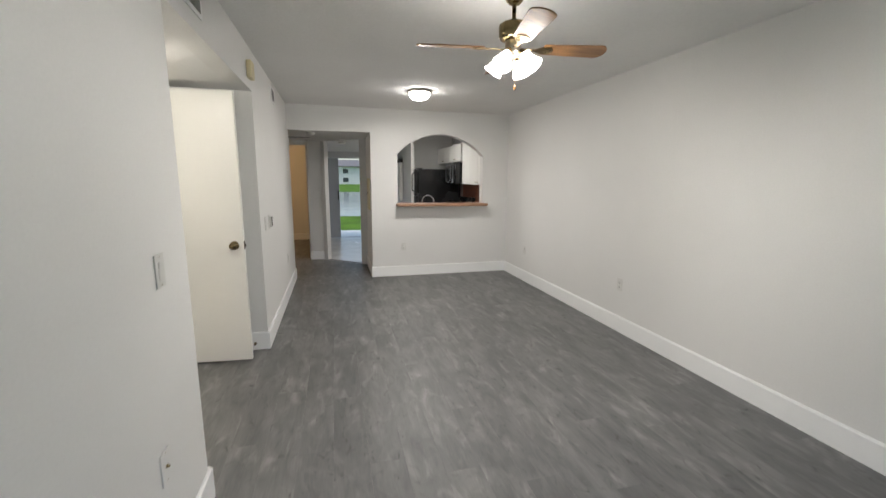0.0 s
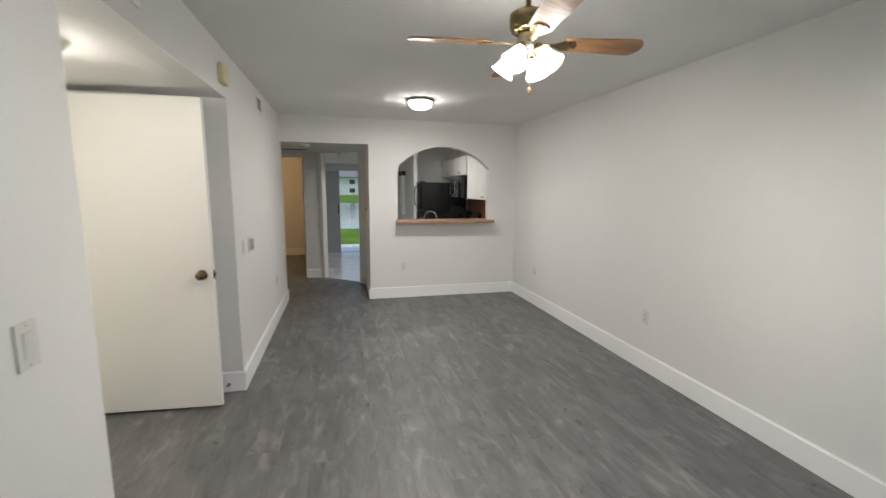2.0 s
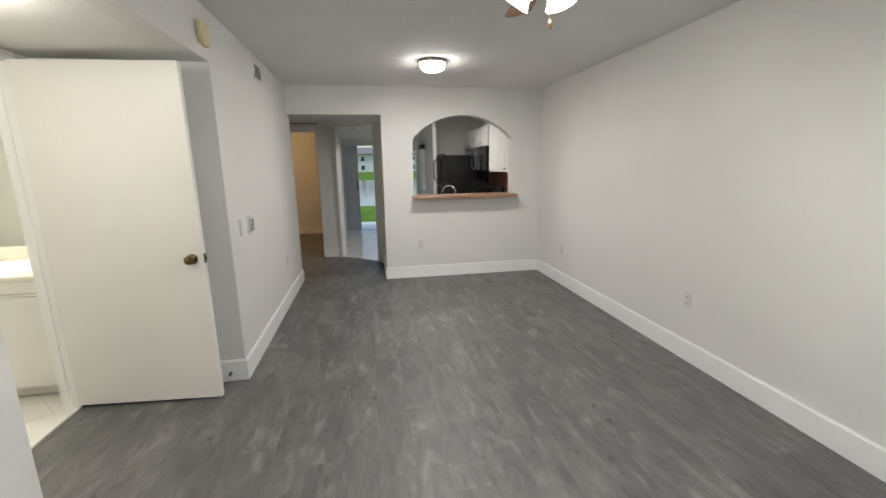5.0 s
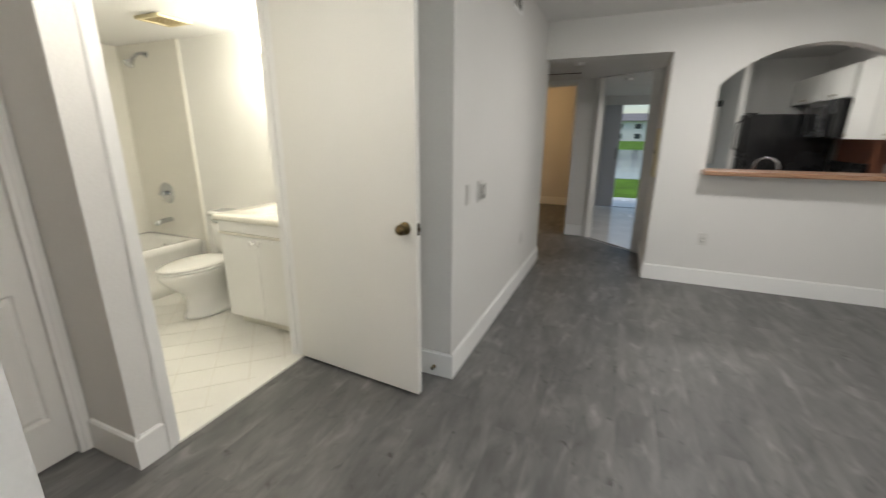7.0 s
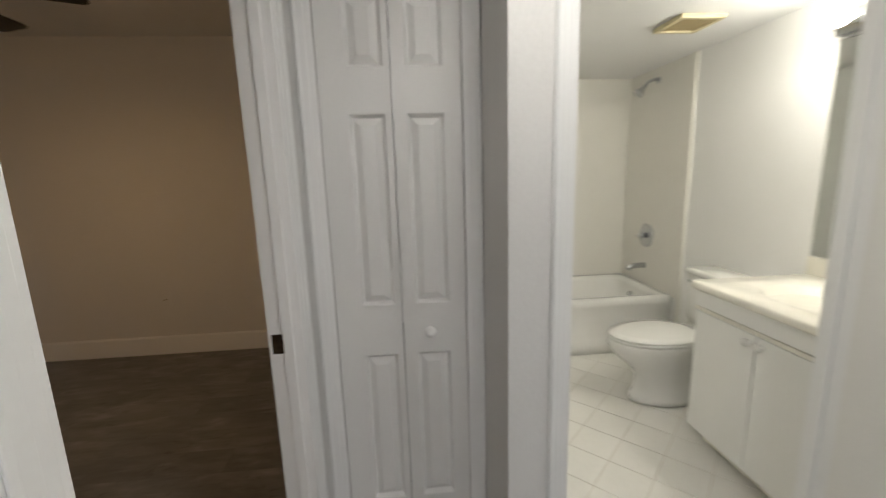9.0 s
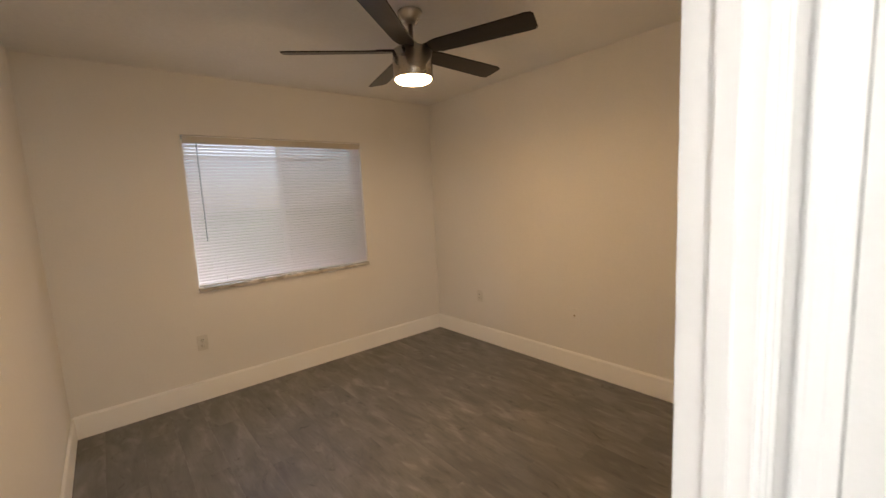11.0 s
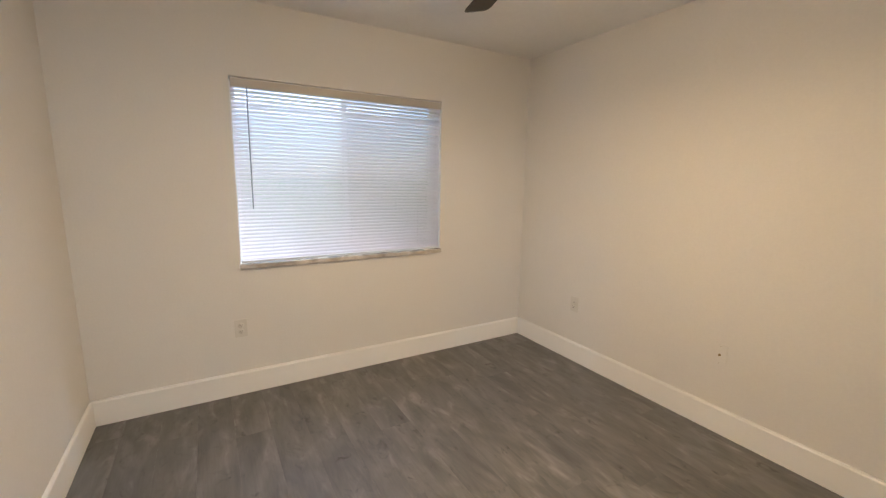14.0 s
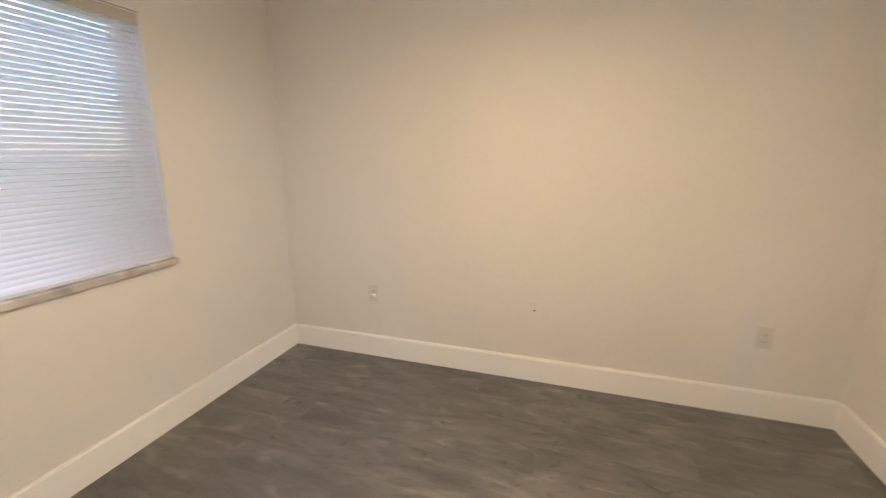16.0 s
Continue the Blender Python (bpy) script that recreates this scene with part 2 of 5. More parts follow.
M_WATER = material("lake_water", (0.20, 0.22, 0.23), 0.08, 0.0, 0.9)
wb = M_WATER.node_tree.nodes["Principled BSDF"]
rip = node(M_WATER, "ShaderNodeTexNoise", Scale=1.0, Detail=3.0)
link(M_WATER, place(M_WATER, (0.5, 1.8, 1)), rip.inputs["Vector"])
ripb = node(M_WATER, "ShaderNodeBump", Strength=0.25, Distance=0.05)
link(M_WATER, rip.outputs["Fac"], ripb.inputs["Height"])
link(M_WATER, ripb.outputs[0], wb.inputs["Normal"])
M_GLASS = material("clear_glass", (1, 1, 1), 0.0)
M_GLASS.node_tree.nodes["Principled BSDF"].inputs["Transmission Weight"].default_value = 1.0
sl = M_SLAT.node_tree.nodes["Principled BSDF"]
sl.inputs["Transmission Weight"].default_value = 0.0
# thin vinyl lets a little daylight through
out = M_SLAT.node_tree.nodes["Material Output"]
tr = node(M_SLAT, "ShaderNodeBsdfTranslucent", Color=(1.0, 0.93, 0.98, 1))
ms = node(M_SLAT, "ShaderNodeMixShader", Fac=0.48)
link(M_SLAT, sl.outputs[0], ms.inputs[1])
link(M_SLAT, tr.outputs[0], ms.inputs[2])
link(M_SLAT, ms.outputs[0], out.inputs["Surface"])


# ---- building helpers ----
def box(bm, x0, y0, z0, x1, y1, z1, bevel=0.0, m=None):
    r = bmesh.ops.create_cube(bm, size=1.0)
    vs = r["verts"]
    bmesh.ops.scale(bm, vec=(abs(x1 - x0), abs(y1 - y0), abs(z1 - z0)), verts=vs)
    bmesh.ops.translate(bm, vec=((x0 + x1) / 2, (y0 + y1) / 2, (z0 + z1) / 2), verts=vs)
    if bevel:
        es = list({e for v in vs for e in v.link_edges})
        r = bmesh.ops.bevel(bm, geom=es, offset=bevel, segments=2, affect='EDGES', profile=0.6)
        vs = list({v for f in r["faces"] for v in f.verts} | {v for v in vs if v.is_valid})
    if m is not None:
        bmesh.ops.transform(bm, matrix=m, verts=vs)
    return vs


def lathe(bm, profile, m=None, seg=28, flute=0.0, flutes=0):
    """A body of revolution about z from (radius, height) pairs."""
    rings = []
    for r, z in profile:
        ring = []
        for k in range(seg):
            a = 2 * math.pi * k / seg
            rr = r * (1 + flute * math.cos(flutes * a)) if flutes else r
            ring.append(bm.verts.new((rr * math.cos(a), rr * math.sin(a), z)))
        rings.append(ring)
    for a, b in zip(rings, rings[1:]):
        for k in range(seg):
            bm.faces.new((a[k], a[(k + 1) % seg], b[(k + 1) % seg], b[k]))
    for ring, (r, z) in ((rings[0], profile[0]), (rings[-1], profile[-1])):
        if 0 < r < 0.004 or (not flutes and r < 0.02):
            bm.faces.new(ring)
    vs = [v for ring in rings for v in ring]
    bmesh.ops.recalc_face_normals(bm, faces=list({f for v in vs for f in v.link_faces}))
    if m is not None:
        bmesh.ops.transform(bm, matrix=m, verts=vs)
    return vs


def tube(bm, points, radius, seg=12):
    """A round bar along a bent line."""
    pts = [Vector(p) for p in points]
    rings = []
    side = None
    for i, p in enumerate(pts):
        d = (pts[min(i + 1, len(pts) - 1)] - pts[max(i - 1, 0)]).normalized()
        if side is None:
            side = d.orthogonal().normalized()
        side = (side - d * side.dot(d)).normalized()
        up = d.cross(side)
        rings.append([bm.verts.new(p + radius * (math.cos(2 * math.pi * k / seg) * side + math.sin(2 * math.pi * k / seg) * up)) for k in range(seg)])
    for a, b in zip(rings, rings[1:]):
        for k in range(seg):
            bm.faces.new((a[k], a[(k + 1) % seg], b[(k + 1) % seg], b[k]))
    bm.faces.new(rings[0])
    bm.faces.new(rings[-1])
    bmesh.ops.recalc_face_normals(bm, faces=bm.faces)


def loft(bm, rings, cap=True):
    made = [[bm.verts.new(p) for p in ring] for ring in rings]
    n = len(made[0])
    for a, b in zip(made, made[1:]):
        for k in range(n):
            bm.faces.new((a[k], a[(k + 1) % n], b[(k + 1) % n], b[k]))
    if cap:
        bm.faces.new(made[0])
        bm.faces.new(made[-1])
    bmesh.ops.recalc_face_normals(bm, faces=bm.faces)


def prism(bm, outline, z0, z1, bevel=0.0, m=None):
    """An outline in x and y raised from z0 to z1."""
    lo = [bm.verts.new((x, y, z0)) for x, y in outline]
    hi = [bm.verts.new((x, y, z1)) for x, y in outline]
    n = len(lo)
    fs = [bm.faces.new(lo[::-1]), bm.faces.new(hi)]
    for k in range(n):
        fs.append(bm.faces.new((lo[k], lo[(k + 1) % n], hi[(k + 1) % n], hi[k])))
    vs = lo + hi
    if bevel:
        es = [e for e in {e for f in fs[:2] for e in f.edges}]
        r = bmesh.ops.bevel(bm, geom=es, offset=bevel, segments=2, affect='EDGES', profile=0.6)
        vs = list({v for f in r["faces"] for v in f.verts} | {v for v in vs if v.is_valid})
    bmesh.ops.recalc_face_normals(bm, faces=list({f for v in vs for f in v.link_faces}))
    if m is not None:
        bmesh.ops.transform(bm, matrix=m, verts=vs)
    return vs


def part(name, bm, mat, parent=None, label="", smooth=False):
    me = bpy.data.meshes.new(name)
    bm.to_mesh(me)
    bm.free()
    me.materials.append(mat)
    if smooth:
        me.shade_smooth()
    ob = new(name, me)
    if parent is not None:
        ob.parent = parent
    return tagged(ob, label)


def solid(name, mat, *boxes, bevel=0.0, parent=None, label="", m=None):
    bm = bmesh.new()
    for b in boxes:
        box(bm, *b, bevel=bevel, m=m)
    return part(name, bm, mat, parent, label)


def turned(name, mat, profile, m=None, parent=None, label="", seg=28, flute=0.0, flutes=0):
    bm = bmesh.new()
    lathe(bm, profile, m, seg, flute, flutes)
    return part(name, bm, mat, parent, label, smooth=True)


def thing(name, at, label, category, group="", turn=0.0):
    ob = new(name)
    ob.matrix_basis = pose(*at, 0, 0, turn)
    return tagged(ob, label, category, group)


def structure(name, mat, *boxes, label="", bevel=0.0):
    return tagged(solid(name, mat, *boxes, bevel=bevel), label, "", "", "structure")


M_BLIND = grained("white_blind_rail", (0.74, 0.74, 0.75), 0.4, 0.02, 3.0, 60.0, 0.0)
M_VALANCE = grained("greyed_valance", (0.49, 0.465, 0.43), 0.35, 0.03, 3.0, 60.0, 0.0)
M_SCREEN = material("insect_screen", (0.10, 0.10, 0.11), 0.7)
so = M_SCREEN.node_tree.nodes["Material Output"]
st = node(M_SCREEN, "ShaderNodeBsdfTransparent")
sx = node(M_SCREEN, "ShaderNodeMixShader", Fac=0.72)
link(M_SCREEN, M_SCREEN.node_tree.nodes["Principled BSDF"].outputs[0], sx.inputs[1])
link(M_SCREEN, st.outputs[0], sx.inputs[2])
link(M_SCREEN, sx.outputs[0], so.inputs["Surface"])


# ---- the large structure ----
BX0, BX1, BY0, BY1 = -3.30, -0.206, -1.264, 1.978      # bedroom
FAR = 6.21                                             # far wall of the living room
RIGHT = 3.20
NEAR_END = 2.075                                       # end of the wall beside the recess
BLOW = 2.118                                           # bathroom ceiling
RC = 3.805                                             # far side of the recess
BATHX = -0.955
BATHIN = -1.042                                        # bathroom face of the doorway wall
BATHN, BATHW = 4.36, -3.475                            # north and west walls of the bathroom
RET = 2.655                                            # side of the post beside the closet
CLOSX = -1.29
structure("wall_living_west_near", M_WALL, (BX1, BY0, 0, 0, NEAR_END, CEIL), label="plain white painted wall between living room and bedroom")
structure("wall_living_west_far", M_WALL, (-0.12, RC, 0, 0, 6.40, CEIL), label="plain white painted wall with switches and vents")
structure("wall_recess_header", M_WALL, (-0.12, NEAR_END, LOW, 0, RC, CEIL), label="white painted drop wall above the recess")
structure("wall_recess_north", M_WALL, (BATHX, RC, 0, -0.12, RC + 0.11, LOW), label="white wall behind the bathroom door")
structure("wall_bath_east", M_WALL, (BATHIN, RET, 0, BATHX, 2.808, 2.20), (BATHIN, 2.808, 2.055, BATHX, 3.652, 2.20), (BATHIN, 3.652, 0, BATHX, BATHN, 2.20),
          label="white wall round the bathroom doorway")
structure("wall_closet", M_WALL, (-1.39, NEAR_END, 2.035, CLOSX, RET, LOW), (-1.39, NEAR_END, 0, CLOSX, 2.157, 2.035), (-1.39, 2.597, 0, CLOSX, RET, 2.035),
          (-1.39, RET, 0, BATHIN, 2.74, LOW), label="white wall round the closet door")
structure("wall_bedroom_north", M_WALL, (BX0, BY1, 0, -1.186, NEAR_END, CEIL), (-1.186, BY1, 2.045, -0.335, NEAR_END, CEIL), (-0.335, BY1, 0, BX1, NEAR_END, CEIL),
          label="cream painted wall with the bedroom doorway")
structure("wall_bedroom_west", M_WALL, (BX0 - 0.12, BY0 - 0.2, 0, BX0, NEAR_END, CEIL), label="cream painted bedroom wall with outlets")
WX0, WX1, WZ0, WZ1 = -2.446, -1.012, 0.862, 1.985
structure("wall_south", M_WALL, (BX0, BY0 - 0.2, 0, WX0, BY0, CEIL), (WX0, BY0 - 0.2, 0, WX1, BY0, WZ0 - 0.03), (WX0, BY0 - 0.2, WZ1, WX1, BY0, CEIL), (WX1, BY0 - 0.2, 0, 0.55, BY0, CEIL),
          (0.55, BY0 - 0.2, 2.05, 2.55, BY0, CEIL), (2.55, BY0 - 0.2, 0, RIGHT, BY0, CEIL), label="outer wall with a window opening")
structure("wall_living_east", M_WALL, (RIGHT, BY0 - 0.2, 0, RIGHT + 0.15, 10.75, CEIL), label="long plain white painted wall")
structure("wall_bath_north", M_BATHWALL, (BATHW, BATHN, 0, -0.12, BATHN + 0.12, CEIL), label="white bathroom wall")
structure("wall_bath_west", M_BATHWALL, (BATHW - 0.12, 2.64, 0, BATHW, BATHN + 0.12, CEIL), label="white bathroom wall behind the tub")
structure("wall_bath_south", M_BATHWALL, (BATHW, 2.64, 0, -1.39, 2.74, 2.20), label="white bathroom wall")

# far wall with the hall opening and the arched pass-through
PX0, PX1, PZ0, PZS, PZT = 1.482, 2.791, 1.045, 1.793, 2.086
bm = bmesh.new()
box(bm, 1.10, FAR, 0, PX0, FAR + 0.13, CEIL)
box(bm, PX1, FAR, 0, RIGHT, FAR + 0.13, CEIL)
box(bm, PX0, FAR, 0, PX1, FAR + 0.13, PZ0)
box(bm, 0.0, FAR, 2.083, 1.10, FAR + 0.13, CEIL)
half, rise = (PX1 - PX0) / 2, PZT - PZS
rad = (half * half + rise * rise) / (2 * rise)
prev = None
for k in range(33):
    x = PX0 + (PX1 - PX0) * k / 32
    dx = x - (PX0 + PX1) / 2
    z = PZT - rad + math.sqrt(rad * rad - dx * dx)
    col = [bm.verts.new(p) for p in ((x, FAR, z), (x, FAR, CEIL), (x, FAR + 0.13, CEIL), (x, FAR + 0.13, z))]
    if prev:
        for a in range(4):
            bm.faces.new((prev[a], prev[(a + 1) % 4], col[(a + 1) % 4], col[a]))
    prev = col
bmesh.ops.recalc_face_normals(bm, faces=bm.faces)
tagged(part("wall_living_north", bm, M_WALL), "white wall with hall opening and arched pass-through", "", "", "structure")

# hall, foyer, kitchen and far bedroom behind it
structure("wall_hall_east", M_WALL, (1.10, FAR + 0.13, 0, 1.20, 7.20, CEIL), label="white hall wall")
structure("wall_hall_north", M_WALL, (-1.2, 7.88, 2.035, 0.14, 7.98, CEIL), (-1.2, 7.88, 0, -0.70, 7.98, 2.035), (0.14, 7.80, 0, 0.376, 7.98, CEIL),
          label="white wall round the far bedroom doorway")
structure("wall_hall_west", M_WALL, (-1.3, 6.40, 0, -1.2, 7.98, CEIL), (-1.2, 6.28, 0, -0.12, 6.40, CEIL), label="white hall wall")
bm = bmesh.new()
prism(bm, [(1.10, 7.13), (1.00, 7.215), (1.06, 7.29), (1.20, 7.205), (1.10, 7.20)], 0.0, CEIL)
prism(bm, [(0.376, 7.756), (0.435, 7.706), (0.495, 7.776), (0.376, 7.88)], 0.0, CEIL)
tagged(part("wall_foyer_jambs", bm, M_WALL), "white ends of the slanted foyer opening", "", "", "structure")
structure("wall_foyer_west", M_WALL, (0.28, 7.98, 0, 0.376, 10.60, CEIL), label="white foyer wall")
structure("wall_far_bedroom", M_WALL, (-3.2, 10.42, 0, 0.28, 10.54, CEIL), (-3.3, 7.88, 0, -3.2, 10.54, CEIL), (-3.2, 7.88, 0, -1.2, 7.98, CEIL), label="warm lit far bedroom wall")
structure("wall_front", M_WALL, (0.28, 10.60, 0, 0.40, 10.75, CEIL), (0.40, 10.60, 1.93, 1.33, 10.75, CEIL), (1.33, 10.60, 0, 1.86, 10.75, CEIL), (1.86, 10.60, 0, 2.06, 10.75, 0.35),
          (1.86, 10.60, 1.83, 2.06, 10.75, CEIL), (2.06, 10.60, 0, RIGHT, 10.75, CEIL), label="front wall with entrance door and sidelight")
structure("wall_kitchen_north", M_WALL, (2.19, 9.35, 0, RIGHT, 9.45, CEIL), (2.12, 8.62, 0, 2.19, 9.45, CEIL), label="grey-white kitchen wall beside the fridge")
bm = bmesh.new()
m = pose(0.376, 7.756, 0, 0, 0, math.degrees(math.atan2(7.224 - 7.756, 1.0 - 0.376)))
box(bm, 0.08, 0, 2.07, 0.81, 0.098, 2.0895, m=m)
tagged(part("wall_foyer_header", bm, M_WALL), "white header over the slanted foyer opening", "", "", "structure")
bm = bmesh.new()
box(bm, 0.075, 0.012, 0.0, 0.82, 0.042, 0.008, 0.002, m)
tagged(part("threshold_strip", bm, M_RUST), "dark metal strip between plank and tile", "", "", "structure")

structure("ceiling_living", M_CEIL, (0, BY0, CEIL, RIGHT, FAR, CEIL + 0.1), label="white knockdown ceiling")
structure("ceiling_bedroom", M_CEIL, (BX0, BY0, CEIL, BX1, BY1, CEIL + 0.1), label="cream lit ceiling")
structure("ceiling_recess", M_CEIL, (-1.39, NEAR_END, LOW, -0.12, RET, LOW + 0.1), (BATHX, RET, LOW, -0.12, RC, LOW + 0.1), label="low textured ceiling of the recess")
structure("ceiling_bath", M_BATHCEIL, (BATHW, 2.74, BLOW, BATHIN, BATHN, BLOW + 0.1), label="low white bathroom ceiling")
structure("ceiling_hall", M_CEIL, (-1.2, FAR + 0.13, 2.083, 1.10, 7.88, 2.18), label="low hall ceiling")
structure("ceiling_kitchen", M_CEIL, (1.20, FAR + 0.13, CEIL, RIGHT, 10.60, CEIL + 0.1), (0.28, 7.2, CEIL, 1.20, 10.60, CEIL + 0.1), (-3.2, 7.98, CEIL, 0.28, 10.42, CEIL + 0.1),
          label="kitchen and foyer ceiling")
structure("ceiling_foyer", M_CEIL, (0.376, 7.21, 2.09, 1.198, 10.60, 2.18), label="low foyer ceiling")
structure("wall_foyer_drop", M_WALL, (1.198, 7.21, 2.09, 1.30, 10.60, CEIL), label="white drop beside the kitchen ceiling")
structure("roof", M_ROOF, (-3.9, -1.7, CEIL + 0.1, 3.7, 11.0, CEIL + 0.3), label="flat roof over the rooms")
structure("wall_outer_west", M_STUCCO, (-3.9, -1.7, -0.1, -3.7, 11.0, CEIL + 0.1), label="plain outer wall")
structure("floor", M_JOINT, (-3.75, BY0 - 0.2, -0.15, RIGHT + 0.15, 10.75, -0.010), label="floor slab under the boards")


# baseboards: square board with an eased top edge
def board(name, x0, y0, x1, y1, side):
    """From point to point along a wall; side is the normal into the room."""
    t, hgt = 0.016, 0.155
    bm = bmesh.new()
    nx, ny = side
    box(bm, min(x0, x1, x0 + nx * t, x1 + nx * t), min(y0, y1, y0 + ny * t, y1 + ny * t), 0.001,
        max(x0, x1, x0 + nx * t, x1 + nx * t), max(y0, y1, y0 + ny * t, y1 + ny * t), hgt)
    top = [e for e in bm.edges if all(v.co.z > hgt - 0.001 for v in e.verts)]
    bmesh.ops.bevel(bm, geom=top, offset=0.013, segments=1, affect='EDGES')
    return tagged(part(name, bm, M_TRIM), "tall white enamelled baseboard", "", "", "structure")


T = 0.016
board("baseboard_living_west_near", 0, BY0, 0, NEAR_END, (1, 0))
board("baseboard_near_end", -0.29, NEAR_END, T, NEAR_END, (0, 1))
board("baseboard_living_west_far", 0, RC - T, 0, 6.40, (1, 0))
board("baseboard_recess_north", BATHX, RC, 0, RC, (0, -1))
board("baseboard_bath_corner", BATHX, RET, BATHX, 2.762, (1, 0))
board("baseboard_return", CLOSX + 0.018, RET, BATHX + T, RET, (0, -1))
board("baseboard_living_east", RIGHT, BY0, RIGHT, FAR, (-1, 0))
board("baseboard_living_north", 1.10 - T, FAR, RIGHT - T, FAR, (0, -1))
board("baseboard_hall_jamb", 1.10, FAR, 1.10, 7.20, (-1, 0))
board("baseboard_bedroom_south", BX0, BY0, BX1, BY0, (0, 1))
board("baseboard_bedroom_west", BX0, BY0 + T, BX0, BY1, (1, 0))
board("baseboard_bedroom_east", BX1, BY0 + T, BX1, BY1, (-1, 0))
board("baseboard_bedroom_north", BX0 + T, BY1, -1.26, BY1, (0, -1))
board("baseboard_far_bedroom", -3.2, 10.42, 0.28, 10.42, (0, -1))
board("baseboard_hall_post", 0.14, 7.80, 0.376, 7.80, (0, -1))


def casing(name, at, turn, width, height, cw=0.058, label="white moulded door casing"):
    """Stepped casing round an opening that runs along local x from 0 to width; the face points to local -y."""
    root = tagged(new(name), label, "", "", "structure")
    m = pose(*at, 0, 0, turn)
    steps = ((0.0005, 0.008, 0.0, cw), (0.0078, 0.0125, cw * 0.35, cw - 0.002), (0.0123, 0.016, cw * 0.72, cw - 0.005))
    for piece_name in ("side_casing_a", "side_casing_b", "head_casing"):
        bm = bmesh.new()
        for d0, d, a, b in steps:
            if piece_name == "side_casing_a":
                box(bm, -b, -d, 0.001, -a, -d0, height + a, 0.002, m)
            elif piece_name == "side_casing_b":
                box(bm, width + a, -d, 0.001, width + b, -d0, height + a, 0.002, m)
            else:
                box(bm, -b, -d, height + a + 0.0005, width + b, -d0, height + b, 0.002, m)
        part("head_casing" if piece_name == "head_casing" else "side_casing", bm, M_TRIM, root)
    return root


def jamb(name, at, turn, width, height, depth, stop=0.5):
    """Lining of an opening, depth along local +y, with a stop bead."""
    root = tagged(new(name), "white painted door lining with a stop", "", "", "structure")
    m = pose(*at, 0, 0, turn)
    t = 0.014
    s0 = depth * stop
    for x0, x1, sx0, sx1 in ((-0.002, t, t, t + 0.010), (width - t, width + 0.002, width - t - 0.010, width - t)):
        bm = bmesh.new()
        box(bm, x0, -0.003, 0.001, x1, depth + 0.003, height, 0.001, m)
        part("side_lining", bm, M_TRIM, root)
        bm = bmesh.new()
        box(bm, sx0, s0, 0.001, sx1, s0 + 0.03, height - t, 0.002, m)
        part("stop_bead", bm, M_TRIM, root)
    bm = bmesh.new()
    box(bm, t, -0.003, height - t, width - t, depth + 0.003, height + 0.002, 0.001, m)
    part("head_lining", bm, M_TRIM, root)
    bm = bmesh.new()
    box(bm, t + 0.010, s0, height - t - 0.010, width - t - 0.010, s0 + 0.03, height - t, 0.002, m)
    part("stop_bead", bm, M_TRIM, root)
    return root


# bedroom doorway (face to the recess: +y), bathroom doorway (face to the recess: +x), closet
casing("casing_bedroom", (-0.335, NEAR_END, 0), 180, 0.851, 2.045)
jamb("jamb_bedroom", (-0.335, NEAR_END, 0), 180, 0.851, 2.045, NEAR_END - BY1, 0.25)
casing("casing_bedroom_inside", (-1.186, BY1, 0), 0, 0.851, 2.045)
casing("casing_bath", (BATHX, 2.808, 0), 90, 0.844, 2.055, 0.044)
jamb("jamb_bath", (BATHX, 2.808, 0), 90, 0.844, 2.055, BATHX - BATHIN, 0.4)
casing("casing_closet", (CLOSX, 2.157, 0), 90, 0.44, 2.035, 0.056)
structure("threshold_bath", M_TILE, (-1.012, 2.81, -0.005, BATHX + 0.012, 3.65, 0.012), label="pale marble bathroom threshold", bevel=0.004)
structure("threshold_tile", M_TILE, (BATHIN, 2.81, -0.005, -1.0125, 3.65, 0.004), label="cream tile inside the doorway")
casing("casing_far_bedroom", (-0.70, 7.88, 0), 0, 0.84, 2.035)
jamb("jamb_far_bedroom", (-0.70, 7.88, 0), 0, 0.84, 2.035, 0.10)
structure("window_sill_pass_through", M_SHELF, (1.455, 6.04, 1.048, 2.826, FAR + 0.20, 1.086), label="oak shelf along the pass-through", bevel=0.008)

# ---- window with mini blind ----
win = tagged(new("window_1"), "aluminium sliding window behind a closed blind", "window", "", "structure")
fy = BY0 - 0.16
solid("window_frame", M_TRIM, (WX0, fy, WZ0 - 0.03, WX0 + 0.035, fy + 0.05, WZ1), (WX1 - 0.035, fy, WZ0 - 0.03, WX1, fy + 0.05, WZ1), (WX0 + 0.035, fy, WZ1 - 0.035, WX1 - 0.035, fy + 0.05, WZ1),
      (WX0 + 0.035, fy, WZ0 - 0.03, WX1 - 0.035, fy + 0.05, WZ0 + 0.01), (-1.742, fy, WZ0 + 0.01, -1.718, fy + 0.055, WZ1 - 0.035), parent=win, label="white aluminium frame with a meeting stile")
for x0, x1 in ((WX0 + 0.035, -1.742), (-1.718, WX1 - 0.035)):
    pane = solid("pane", M_GLASS, (x0, fy + 0.02, WZ0 + 0.01, x1, fy + 0.025, WZ1 - 0.035), parent=win)
    pane.visible_shadow = False
solid("screen", M_SCREEN, (WX0 + 0.035, fy + 0.005, WZ0 + 0.01, -1.742, fy + 0.006, WZ1 - 0.035), parent=win, label="dark insect screen")
solid("window_sill", M_SILL, (WX0 - 0.004, BY0 - 0.108, WZ0 - 0.03, WX1 + 0.004, BY0 + 0.022, WZ0), bevel=0.004, parent=win, label="grey veined marble sill")

